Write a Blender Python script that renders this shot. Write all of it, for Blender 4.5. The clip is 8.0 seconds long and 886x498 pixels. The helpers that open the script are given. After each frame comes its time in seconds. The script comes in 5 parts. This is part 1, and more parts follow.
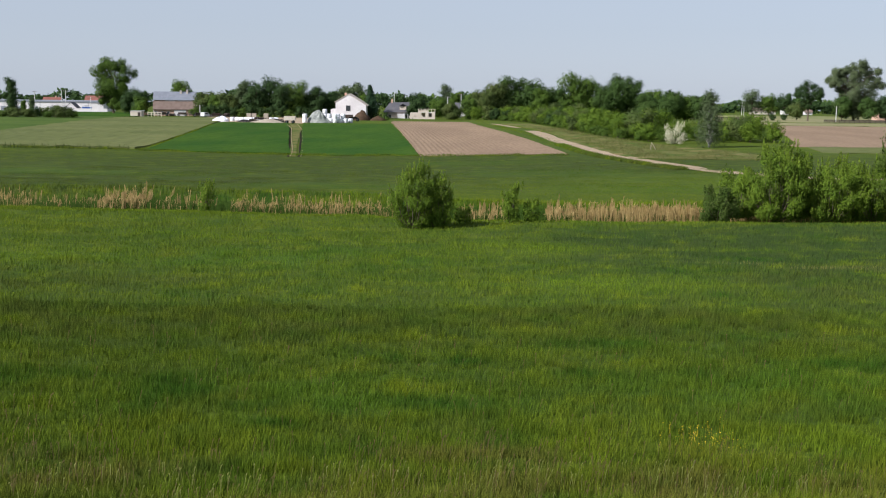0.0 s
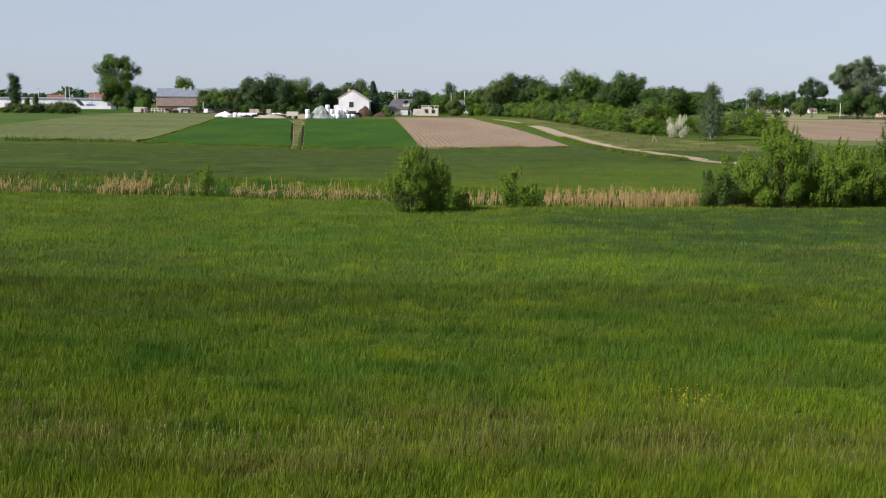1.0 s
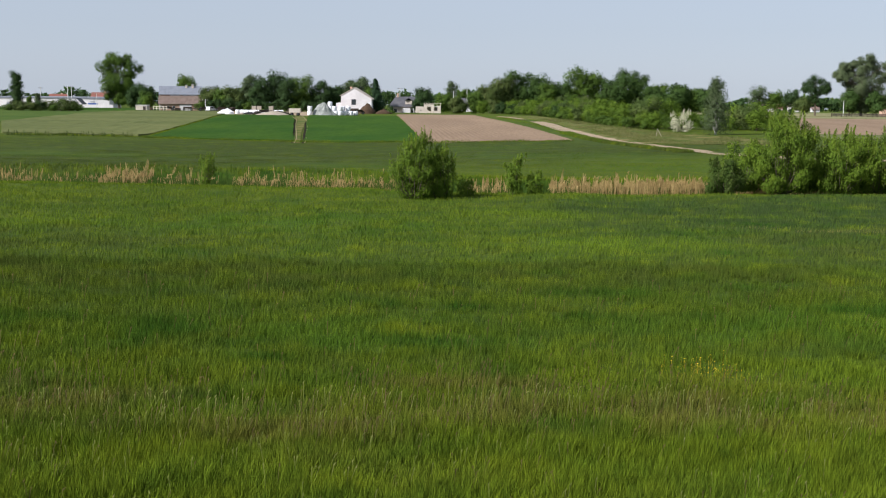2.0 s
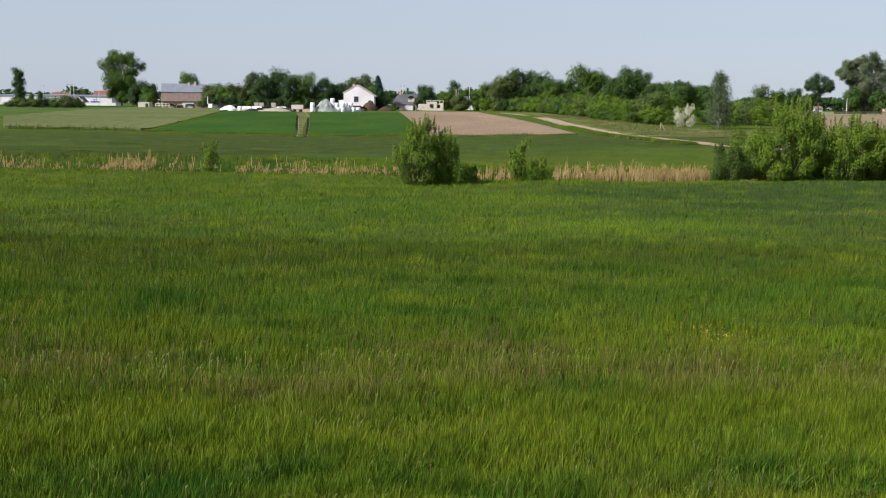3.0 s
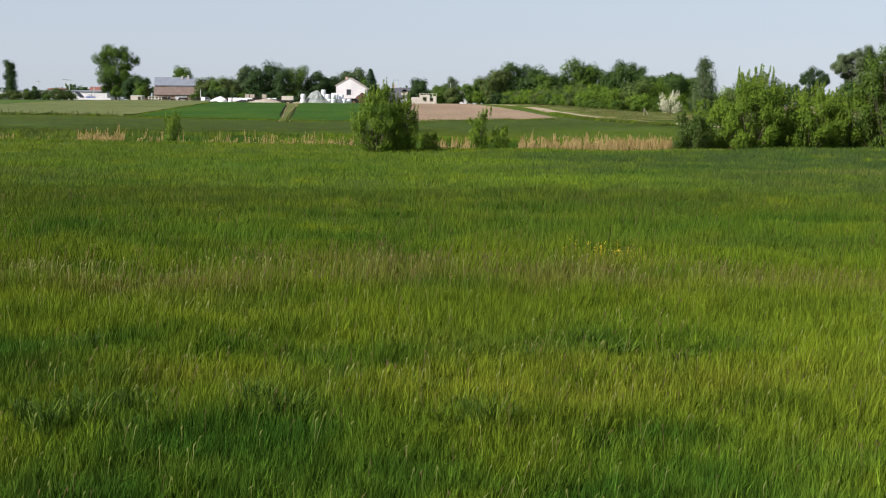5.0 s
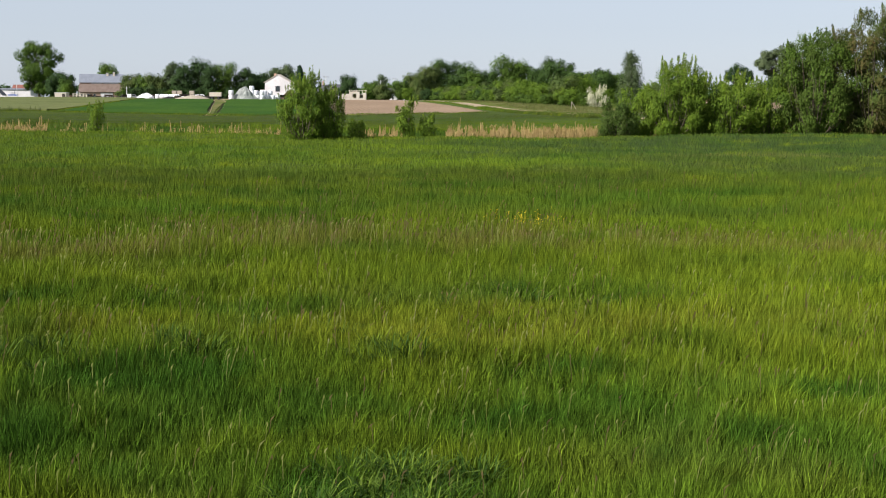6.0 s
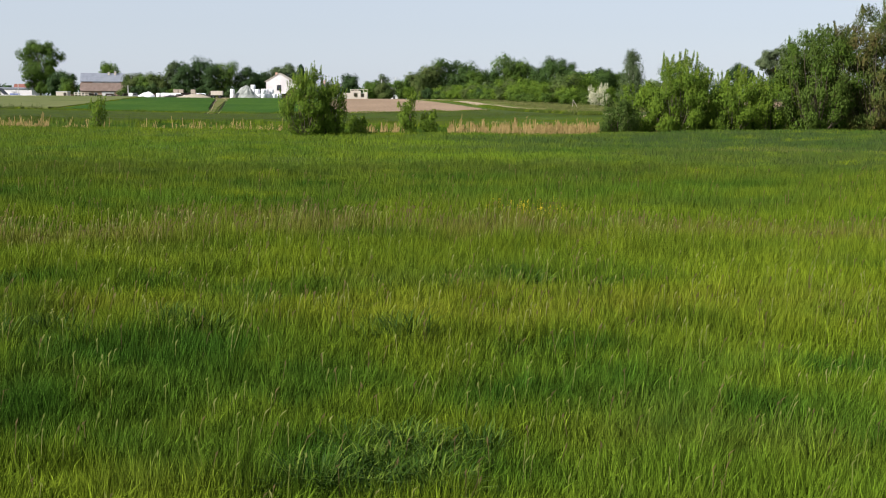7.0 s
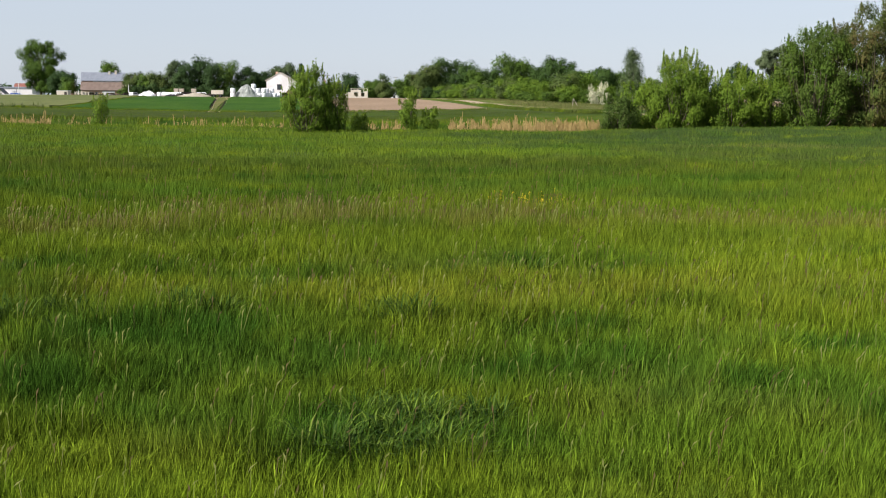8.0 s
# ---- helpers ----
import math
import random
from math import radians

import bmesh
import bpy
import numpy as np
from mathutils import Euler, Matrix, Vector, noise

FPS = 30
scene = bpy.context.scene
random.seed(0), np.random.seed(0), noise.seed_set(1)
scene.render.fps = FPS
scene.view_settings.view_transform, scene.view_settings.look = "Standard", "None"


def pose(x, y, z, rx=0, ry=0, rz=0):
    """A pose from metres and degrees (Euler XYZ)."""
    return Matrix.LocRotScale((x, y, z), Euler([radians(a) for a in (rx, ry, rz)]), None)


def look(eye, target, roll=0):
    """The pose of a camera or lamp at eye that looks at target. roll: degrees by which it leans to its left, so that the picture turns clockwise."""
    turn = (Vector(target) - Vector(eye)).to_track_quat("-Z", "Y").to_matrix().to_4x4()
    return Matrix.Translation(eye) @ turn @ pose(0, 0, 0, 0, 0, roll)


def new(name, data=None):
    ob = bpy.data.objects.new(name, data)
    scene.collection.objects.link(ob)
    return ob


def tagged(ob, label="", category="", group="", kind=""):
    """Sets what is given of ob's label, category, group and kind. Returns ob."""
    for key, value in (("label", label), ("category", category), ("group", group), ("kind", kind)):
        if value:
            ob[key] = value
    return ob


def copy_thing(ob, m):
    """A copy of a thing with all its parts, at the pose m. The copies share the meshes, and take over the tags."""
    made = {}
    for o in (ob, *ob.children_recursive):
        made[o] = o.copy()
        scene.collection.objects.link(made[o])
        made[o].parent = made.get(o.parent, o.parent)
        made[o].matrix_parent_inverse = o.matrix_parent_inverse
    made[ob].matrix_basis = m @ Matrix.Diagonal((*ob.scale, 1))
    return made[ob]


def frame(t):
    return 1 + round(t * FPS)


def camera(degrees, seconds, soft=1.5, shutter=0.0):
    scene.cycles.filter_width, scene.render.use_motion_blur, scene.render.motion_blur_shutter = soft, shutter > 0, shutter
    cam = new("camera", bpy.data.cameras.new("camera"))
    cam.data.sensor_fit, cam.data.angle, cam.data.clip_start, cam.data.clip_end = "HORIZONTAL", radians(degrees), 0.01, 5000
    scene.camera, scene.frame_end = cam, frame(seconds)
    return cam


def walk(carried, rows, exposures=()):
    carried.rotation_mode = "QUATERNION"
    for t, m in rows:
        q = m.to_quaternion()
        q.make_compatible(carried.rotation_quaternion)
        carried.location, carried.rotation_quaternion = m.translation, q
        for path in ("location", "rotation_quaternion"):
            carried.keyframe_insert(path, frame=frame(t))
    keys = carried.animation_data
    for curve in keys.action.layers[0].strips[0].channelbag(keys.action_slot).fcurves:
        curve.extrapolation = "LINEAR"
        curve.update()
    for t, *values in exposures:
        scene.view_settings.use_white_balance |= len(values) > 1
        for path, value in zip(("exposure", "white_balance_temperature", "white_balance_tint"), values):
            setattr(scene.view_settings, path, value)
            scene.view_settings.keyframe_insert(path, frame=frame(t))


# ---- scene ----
cam = camera(40.7, 8.0, soft=1.1)

# seconds, x, y, z, yaw, pitch, roll
PATH = [
    (0.0, 0.00, -0.20, 10.20, 0.09, -7.83, 0.72),
    (0.5, 0.45, -0.28, 9.71, 0.24, -7.85, 0.72),
    (1.0, 0.49, -0.22, 9.10, 0.31, -7.85, 0.69),
    (1.5, 0.43, 0.07, 8.56, 0.36, -7.84, 0.64),
    (3.0, 0.26, 0.78, 7.00, 0.53, -7.81, 0.61),
    (3.5, 0.60, 0.73, 6.46, 0.56, -7.82, 0.60),
    (4.0, 1.49, 0.66, 5.90, 0.60, -7.82, 0.58),
    (4.2, 1.92, 0.67, 5.68, 0.61, -7.82, 0.58),
    (5.3, 3.50, 0.67, 4.45, 0.62, -7.82, 0.52),
    (5.5, 3.53, 0.67, 4.31, 0.61, -7.82, 0.52),
    (5.6, 3.54, 0.62, 4.23, -0.50, -7.82, 0.50),
    (5.7, 3.55, 0.55, 4.15, -2.05, -7.83, 0.47),
    (5.8, 3.56, 0.48, 4.07, -2.62, -7.84, 0.45),
    (6.0, 3.57, 0.36, 3.96, -2.67, -7.85, 0.44),
    (6.5, 3.58, 0.35, 3.82, -2.64, -7.85, 0.45),
    (7.0, 3.53, 0.30, 3.66, -2.62, -7.85, 0.47),
    (7.5, 3.50, 0.03, 3.60, -2.61, -7.86, 0.47),
    (8.0, 3.45, -0.11, 3.48, -2.62, -7.86, 0.47),
]
walk(cam, [(t, pose(x, y, z, 90 + p, 0, w) @ pose(0, 0, 0, 0, 0, r)) for t, x, y, z, w, p, r in PATH],
     exposures=[(0.0, 0.64, 5850, 14), (4.0, 0.71, 5950, 13), (5.5, 0.81, 6050, 13), (8.0, 0.89, 6100, 13)])

# ---- light ----
SUN_AZIMUTH, SUN_HEIGHT = radians(-122), radians(36)
world = bpy.data.worlds.new("sky")
scene.world = world
world.use_nodes = True
wn = world.node_tree
sky = wn.nodes.new("ShaderNodeTexSky")
sky.sky_type, sky.sun_disc = "NISHITA", False
sky.sun_elevation, sky.sun_rotation = SUN_HEIGHT, SUN_AZIMUTH
sky.air_density, sky.dust_density, sky.ozone_density, sky.altitude = 1.0, 0.2, 5.0, 0
haze = wn.nodes.new("ShaderNodeHueSaturation")  # thin summer haze takes the strength out of the blue
haze.inputs["Saturation"].default_value = 0.5
wn.links.new(sky.outputs[0], haze.inputs["Color"])
veil = wn.nodes.new("ShaderNodeMix")  # the haze evens out the whole sky
veil.data_type = "RGBA"
veil.inputs["Factor"].default_value = 0.68
veil.inputs[7].default_value = (5.6, 6.08, 6.45, 1)
wn.links.new(haze.outputs[0], veil.inputs[6])
wn.links.new(veil.outputs[2], wn.nodes["Background"].inputs[0])
wn.nodes["Background"].inputs[1].default_value = 0.062
sun = new("sun", bpy.data.lights.new("sun", "SUN"))
sun.data.energy, sun.data.angle, sun.data.color = 5.0, radians(0.6), (1.0, 0.94, 0.84)
to_sun = Vector((math.sin(SUN_AZIMUTH) * math.cos(SUN_HEIGHT), math.cos(SUN_AZIMUTH) * math.cos(SUN_HEIGHT), math.sin(SUN_HEIGHT)))
sun.matrix_world = look((0, 0, 60), Vector((0, 0, 60)) - to_sun)


# ---- materials ----
def node(nt, kind, **values):
    n = nt.nodes.new(kind)
    for key, value in values.items():
        n.inputs[key].default_value = value
    return n


def material(name, rough=0.8, metal=0.0):
    m = bpy.data.materials.new(name)
    m.use_nodes = True
    b = m.node_tree.nodes["Principled BSDF"]
    b.inputs["Roughness"].default_value, b.inputs["Metallic"].default_value = rough, metal
    b.inputs["Specular IOR Level"].default_value = 0.03 if rough >= 0.8 else 0.2
    return m, m.node_tree, b


def place(nt, stretch=(1, 1, 1)):
    g, mp = nt.nodes.new("ShaderNodeNewGeometry"), nt.nodes.new("ShaderNodeMapping")
    mp.inputs["Scale"].default_value = stretch
    nt.links.new(g.outputs["Position"], mp.inputs["Vector"])
    return mp.outputs[0]


def noise_of(nt, vec, scale, detail=4.0, low=0.35, high=0.65):
    n = node(nt, "ShaderNodeTexNoise", Scale=scale, Detail=detail)
    nt.links.new(vec, n.inputs["Vector"])
    r = nt.nodes.new("ShaderNodeMapRange")
    r.inputs["From Min"].default_value, r.inputs["From Max"].default_value = low, high
    nt.links.new(n.outputs["Fac"], r.inputs["Value"])
    return r.outputs[0]


def mixed(nt, fac, a, b):
    x = nt.nodes.new("ShaderNodeMix")
    x.data_type = "RGBA"
    for socket, v in ((x.inputs["Factor"], fac), (x.inputs[6], a), (x.inputs[7], b)):
        if isinstance(v, bpy.types.NodeSocket):
            nt.links.new(v, socket)
        elif isinstance(v, (tuple, list)):
            socket.default_value = (*v, 1)
        else:
            socket.default_value = v
    return x.outputs[2]


def times(nt, a, k):
    x = nt.nodes.new("ShaderNodeMath")
    x.operation = "MULTIPLY"
    x.use_clamp = True
    nt.links.new(a, x.inputs[0])
    if isinstance(k, bpy.types.NodeSocket):
        nt.links.new(k, x.inputs[1])
    else:
        x.inputs[1].default_value = k
    return x.outputs[0]


def bumped(nt, b, vec, scale, strength, distance):
    n = node(nt, "ShaderNodeTexNoise", Scale=scale, Detail=5.0)
    nt.links.new(vec, n.inputs["Vector"])
    u = node(nt, "ShaderNodeBump", Strength=strength, Distance=distance)
    nt.links.new(n.outputs["Fac"], u.inputs["Height"])
    nt.links.new(u.outputs[0], b.inputs["Normal"])


def surface(name, a, b, c, coarse, fine, rough=0.85, metal=0.0, bump=0.3, depth=0.02, stretch=(1, 1, 1)):
    """Two-scale mottled surface: a to b at the coarse scale, c speckled in at the fine one."""
    m, nt, s = material(name, rough, metal)
    v = place(nt, stretch)
    col = mixed(nt, noise_of(nt, v, coarse), a, b)
    col = mixed(nt, times(nt, noise_of(nt, v, fine, 5.0, 0.45, 0.75), 0.7), col, c)
    nt.links.new(col, s.inputs["Base Color"])
    bumped(nt, s, v, fine, bump, depth)
    return m


def foliage(name, a, b, c, glow=0.3, clump=0.35, rare=1.0):
    """Leaves: each its own tint between a and b (the rarer b the higher rare is), whole clumps drift to c; light passes through."""
    m, nt, s = material(name, 0.7)
    s.inputs["Specular IOR Level"].default_value = 0.1
    g = nt.nodes.new("ShaderNodeNewGeometry")
    tint = nt.nodes.new("ShaderNodeMath")
    tint.operation = "POWER"
    tint.inputs[1].default_value = rare
    nt.links.new(g.outputs["Random Per Island"], tint.inputs[0])
    col = mixed(nt, tint.outputs[0], a, b)
    col = mixed(nt, times(nt, noise_of(nt, place(nt), clump, 2.0), 0.8 / rare), col, c)
    nt.links.new(col, s.inputs["Base Color"])
    t, mx = nt.nodes.new("ShaderNodeBsdfTranslucent"), nt.nodes.new("ShaderNodeMixShader")
    nt.links.new(col, t.inputs["Color"])
    mx.inputs[0].default_value = glow
    nt.links.new(s.outputs[0], mx.inputs[1])
    nt.links.new(t.outputs[0], mx.inputs[2])
    nt.links.new(mx.outputs[0], nt.nodes["Material Output"].inputs["Surface"])
    return m


# stands of other plants in the meadow, by kind: x, y, half length, half depth
GREEN_STANDS = [(0, 63, 75, 36), (2, 40, 22, 7), (10, 36.5, 12, 3), (20.5, 235, 8, 80)]
FAR_OLIVE_STANDS = [(0, 160, 115, 38), (-40, 130, 50, 22)]
OLIVE_STANDS = [(-12, 50, 20, 6), (10, 50.5, 14, 4), (-22, 60, 12, 5), (27, 60, 14, 9), (-30, 44, 10, 5)]
FRESH_STANDS = [(-9, 69, 11, 4.5), (-4, 38, 8, 3), (9, 14.0, 5, 2.4), (7.5, 10.6, 3.6, 1.5), (12, 40, 7, 3), (14, 146, 16, 7), (-12, 122, 16, 5), (20, 120, 12, 5), (-45, 140, 20, 6), (2, 168, 14, 5)]
LUSH_STANDS = [
    (8, 100.6, 18, 2.6), (26, 101, 14, 2.8), (-8, 103.6, 9, 2.4), (-27, 110, 22, 2.6), (-0.3, 61, 1.4, 0.9), (13.4, 57.8, 0.9, 0.9), (-8.4, 70.9, 3, 0.9),
    (-8, 37.2, 4.2, 1.7), (-5.2, 34.4, 1.6, 0.8), (4.4, 41.2, 2.2, 0.9), (0.7, 37.2, 2.0, 0.8), (15, 43, 3, 1.2), (-16, 40, 5, 1.5), (7, 46, 3, 1),
    (-1.6, 20.9, 2.4, 1.2), (-4.8, 20.3, 2.0, 1.2), (0.3, 11.9, 0.9, 0.5), (1.5, 20.2, 1.8, 1.0), (4.5, 21.0, 1.3, 0.7), (6.4, 21.4, 1.9, 0.8), (8.0, 20.6, 1.2, 0.7), (12.5, 22.6, 3.0, 1.0), (-3.2, 18.4, 2.2, 0.8),
    (1.6, 15.2, 3.6, 1.7), (4.6, 13.8, 2.8, 1.3), (-0.6, 13.3, 2.2, 1.1), (3.7, 11.2, 1.9, 1.3), (6.4, 11.8, 0.9, 0.5)]
LUSH_SPOTS = [
    (-6.3, 29.3, 1.8, 1.6), (-2.4, 43.5, 1.2, 0.8), (0.8, 43.0, 1.2, 0.7), (3.2, 27.4, 1.0, 0.6), (-9.8, 39.6, 1.6, 0.9), (4.4, 51.5, 1.6, 0.8), (-12.5, 56, 2.4, 1.0), (-3, 66, 2.2, 1.0),
    (12.8, 48, 1.8, 1.0), (9.3, 41.5, 1.2, 0.7), (14.5, 65, 2.4, 1.4), (18, 71, 3.0, 1.4), (7.4, 13.0, 1.1, 0.6), (9.2, 14.8, 1.3, 0.6), (6.2, 15.8, 1.1, 0.5), (8.4, 11.4, 1.0, 0.5)]
YELLOW_STANDS = [(4.5, 74, 5, 3), (9, 61, 7, 3.5), (34, 130, 28, 16), (-25, 70, 6, 4), (-18.2, 79.8, 4, 0.8), (-12.4, 77.2, 4, 0.8), (-7, 74.7, 4, 0.7), (14, 33.5, 6, 2), (10, 19.2, 6, 2), (2, 9.0, 4, 1.1)]
RUST_STANDS = [(5, 28.6, 11, 1.9), (16, 28, 9, 1.8), (-11, 29.5, 5, 2.6), (-4, 27.0, 5, 1.2), (1, 31.5, 3, 1.2), (-22, 34, 8, 3)]
OCHRE_STANDS = [(6.5, 18.6, 7, 1.8), (-1.5, 18.4, 3, 1.0), (7.5, 31.9, 2.0, 1.0), (11, 30.5, 5, 1.4)]
STRAW_STANDS = [(17, 69.4, 4, 0.35), (23, 67.7, 5, 0.5), (29, 66.6, 5, 0.5)]
DEEP_STANDS = [(2.2, 14.4, 4.6, 2.4), (0.2, 11.6, 2.4, 1.5), (8.6, 12.6, 3.6, 1.8), (0.5, 17, 3, 1.0), (-6, 19, 5, 3)]
DULL_STANDS = [(28, 72, 22, 18), (30, 58, 14, 9), (26, 81, 22, 8.5), (14, 79, 9, 4)]
# colour and strength of each kind
STANDS = [
    (GREEN_STANDS, (0.054, 0.089, 0.011), 0.8), (DEEP_STANDS, (0.038, 0.08, 0.008), 0.68), (DULL_STANDS, (0.036, 0.058, 0.015), 1.4), (FAR_OLIVE_STANDS, (0.052, 0.066, 0.014), 1.25), (OLIVE_STANDS, (0.058, 0.074, 0.013), 0.75), (YELLOW_STANDS, (0.112, 0.165, 0.008), 0.8),
    (FRESH_STANDS, (0.068, 0.132, 0.009), 0.55), (OCHRE_STANDS, (0.15, 0.145, 0.014), 0.55), (RUST_STANDS, (0.125, 0.108, 0.024), 0.65),
    (LUSH_STANDS, (0.028, 0.07, 0.006), 0.92), (LUSH_SPOTS, (0.024, 0.064, 0.006), 0.9), (STRAW_STANDS, (0.17, 0.15, 0.05), 0.8)]


def meadow_colour(nt, near, far_end, least_size):
    """Colour of the meadow's plants by their place on the ground, between two distances."""
    v = place(nt, (0.8, 1, 1))
    flat = nt.nodes.new("ShaderNodeVectorMath")
    flat.operation = "MULTIPLY"
    flat.inputs[1].default_value = (1, 1, 0)
    nt.links.new(v, flat.inputs[0])
    v = flat.outputs[0]
    col = mixed(nt, noise_of(nt, v, 0.16, 3.0, 0.38, 0.64), (0.086, 0.122, 0.007), (0.126, 0.16, 0.008))
    ragged = noise_of(nt, v, 0.5, 5.0, 0.32, 0.56)
    wander = node(nt, "ShaderNodeTexNoise", Scale=0.35, Detail=4.0)
    nt.links.new(v, wander.inputs["Vector"])
    for spots, tint, strength in STANDS:
        nearest = None
        for x, y, rx, ry in spots:
            if y + 1.6 * ry < near or y - 1.6 * ry > far_end or rx * ry < least_size:
                continue
            shift = nt.nodes.new("ShaderNodeMapping")
            shift.inputs["Location"].default_value = (-x / rx, -y / ry, 0)
            shift.inputs["Scale"].default_value = (1 / (0.8 * rx), 1 / ry, 0)
            nt.links.new(v, shift.inputs["Vector"])
            far = nt.nodes.new("ShaderNodeVectorMath")
            far.operation = "LENGTH"
            nt.links.new(shift.outputs[0], far.inputs[0])
            if nearest is None:
                nearest = far.outputs["Value"]
            else:
                least = nt.nodes.new("ShaderNodeMath")
                least.operation = "MINIMUM"
                nt.links.new(nearest, least.inputs[0])
                nt.links.new(far.outputs["Value"], least.inputs[1])
                nearest = least.outputs[0]
        if nearest is None:
            continue
        rough = nt.nodes.new("ShaderNodeMath")  # a ragged rim
        rough.operation = "MULTIPLY_ADD"
        rough.inputs[1].default_value = 1.3
        nt.links.new(wander.outputs["Fac"], rough.inputs[0])
        nt.links.new(nearest, rough.inputs[2])
        edge = nt.nodes.new("ShaderNodeMapRange")
        edge.inputs["From Min"].default_value, edge.inputs["From Max"].default_value = 1.85, 1.1
        nt.links.new(rough.outputs[0], edge.inputs["Value"])
        col = mixed(nt, times(nt, times(nt, edge.outputs[0], ragged), strength), col, tint)
    col = mixed(nt, times(nt, noise_of(nt, v, 0.42, 3.0, 0.5, 0.66), 0.4), col, (0.034, 0.08, 0.008))
    col = mixed(nt, times(nt, noise_of(nt, v, 0.27, 4.0, 0.54, 0.7), 0.35), col, (0.10, 0.112, 0.018))
    col = mixed(nt, times(nt, noise_of(nt, v, 2.1, 2.0, 0.5, 0.72), 0.5), col, (0.028, 0.064, 0.006))
    col = mixed(nt, times(nt, noise_of(nt, v, 1.3, 3.0, 0.55, 0.75), 0.4), col, (0.125, 0.165, 0.010))
    col = mixed(nt, times(nt, noise_of(nt, v, 4.6, 2.0, 0.5, 0.68), 0.35), col, (0.026, 0.06, 0.006))
    return col


def meadow_material(name, blades, near=-1000, far_end=1000, low=0.35, high=1.9, lift=0.0):
    m, nt, s = material(name, 0.8)
    col = meadow_colour(nt, near, far_end, 0 if blades else 9)
    if blades:
        g = nt.nodes.new("ShaderNodeNewGeometry")
        shade = nt.nodes.new("ShaderNodeMapRange")
        shade.inputs["To Min"].default_value, shade.inputs["To Max"].default_value = low, high
        nt.links.new(g.outputs["Random Per Island"], shade.inputs["Value"])
        tone = nt.nodes.new("ShaderNodeVectorMath")
        tone.operation = "SCALE"
        nt.links.new(col, tone.inputs[0])
        nt.links.new(shade.outputs[0], tone.inputs["Scale"])
        col = tone.outputs[0]
        t, mx = nt.nodes.new("ShaderNodeBsdfTranslucent"), nt.nodes.new("ShaderNodeMixShader")
        nt.links.new(col, t.inputs["Color"])
        mx.inputs[0].default_value = 0.12
        nt.links.new(s.outputs[0], mx.inputs[1])
        nt.links.new(t.outputs[0], mx.inputs[2])
        nt.links.new(mx.outputs[0], nt.nodes["Material Output"].inputs["Surface"])
        if lift:  # normals tipped upward, so the blades are shaded more like level ground
            up = nt.nodes.new("ShaderNodeMix")
            up.data_type = "VECTOR"
            up.inputs["Factor"].default_value = lift
            nt.links.new(g.outputs["Normal"], up.inputs[4])
            up.inputs[5].default_value = (0, 0, 1)
            nt.links.new(up.outputs[1], s.inputs["Normal"])
    else:
        v = place(nt)
        col = mixed(nt, 0.38, col, (0.02, 0.032, 0.008))
        col = mixed(nt, times(nt, noise_of(nt, v, 3.0, 6.0, 0.4, 0.7), 0.5), col, (0.03, 0.048, 0.012))
        bumped(nt, s, v, 1.5, 0.3, 0.15)
    nt.links.new(col, s.inputs["Base Color"])
    return m


MEADOW = meadow_material("meadow ground", False)
BLADES = meadow_material("meadow blades", True, 0, 30, 0.2, 2.0)
MIDBLADES = meadow_material("mid meadow blades", True, 23, 56, 0.64, 1.42)
FARBLADES = meadow_material("far meadow blades", True, 46, 330, 0.9, 1.14, 0.5)
BANDBLADES = meadow_material("far band blades", True, 95, 330, 0.96, 1.05, 0.9)
WILLOW = foliage("willow leaves", (0.082, 0.138, 0.011), (0.142, 0.208, 0.017), (0.068, 0.116, 0.011), 0.22, 0.9)
DEEPWILLOW = foliage("deep green willow leaves", (0.05, 0.094, 0.012), (0.092, 0.145, 0.016), (0.06, 0.09, 0.014), 0.22, 0.5)
# fresh shoots, brightened further to paint sunlight on the bush tops
SUNLITYOUNG = foliage("sunlit young willow leaves", (0.12, 0.185, 0.015), (0.185, 0.25, 0.024), (0.1, 0.16, 0.014), 0.28, 0.9)
OLIVEWILLOW = foliage("olive willow leaves", (0.05, 0.088, 0.014), (0.09, 0.118, 0.026), (0.05, 0.088, 0.013), 0.3, 0.9)
RUSTY = foliage("russet leaves", (0.06, 0.076, 0.016), (0.125, 0.09, 0.032), (0.05, 0.09, 0.013), 0.2, 0.5)
DARKLEAF = foliage("dark leaves", (0.024, 0.048, 0.014), (0.044, 0.076, 0.02), (0.03, 0.058, 0.016), 0.2, 0.3)
WOODLEAF = foliage("wood leaves", (0.036, 0.068, 0.014), (0.06, 0.1, 0.02), (0.04, 0.075, 0.016), 0.2, 0.2)
MIDLEAF = foliage("mid green leaves", (0.055, 0.1, 0.013), (0.1, 0.155, 0.02), (0.048, 0.086, 0.014), 0.25, 0.3)
BRIGHTLEAF = foliage("fresh green leaves", (0.085, 0.145, 0.012), (0.15, 0.215, 0.02), (0.06, 0.108, 0.012), 0.3, 0.3)
OLIVELEAF = foliage("olive brown leaves", (0.06, 0.085, 0.02), (0.095, 0.115, 0.03), (0.05, 0.08, 0.018), 0.2, 0.3)
GREYLEAF = foliage("grey green leaves", (0.062, 0.092, 0.036), (0.1, 0.132, 0.058), (0.055, 0.08, 0.032), 0.25, 0.3)
AIRYLEAF = foliage("pale grey green leaves", (0.085, 0.115, 0.052), (0.135, 0.165, 0.08), (0.075, 0.1, 0.045), 0.25, 0.3)
BIRCHLEAF = foliage("birch leaves", (0.062, 0.09, 0.036), (0.115, 0.145, 0.068), (0.055, 0.08, 0.03), 0.25, 0.4)
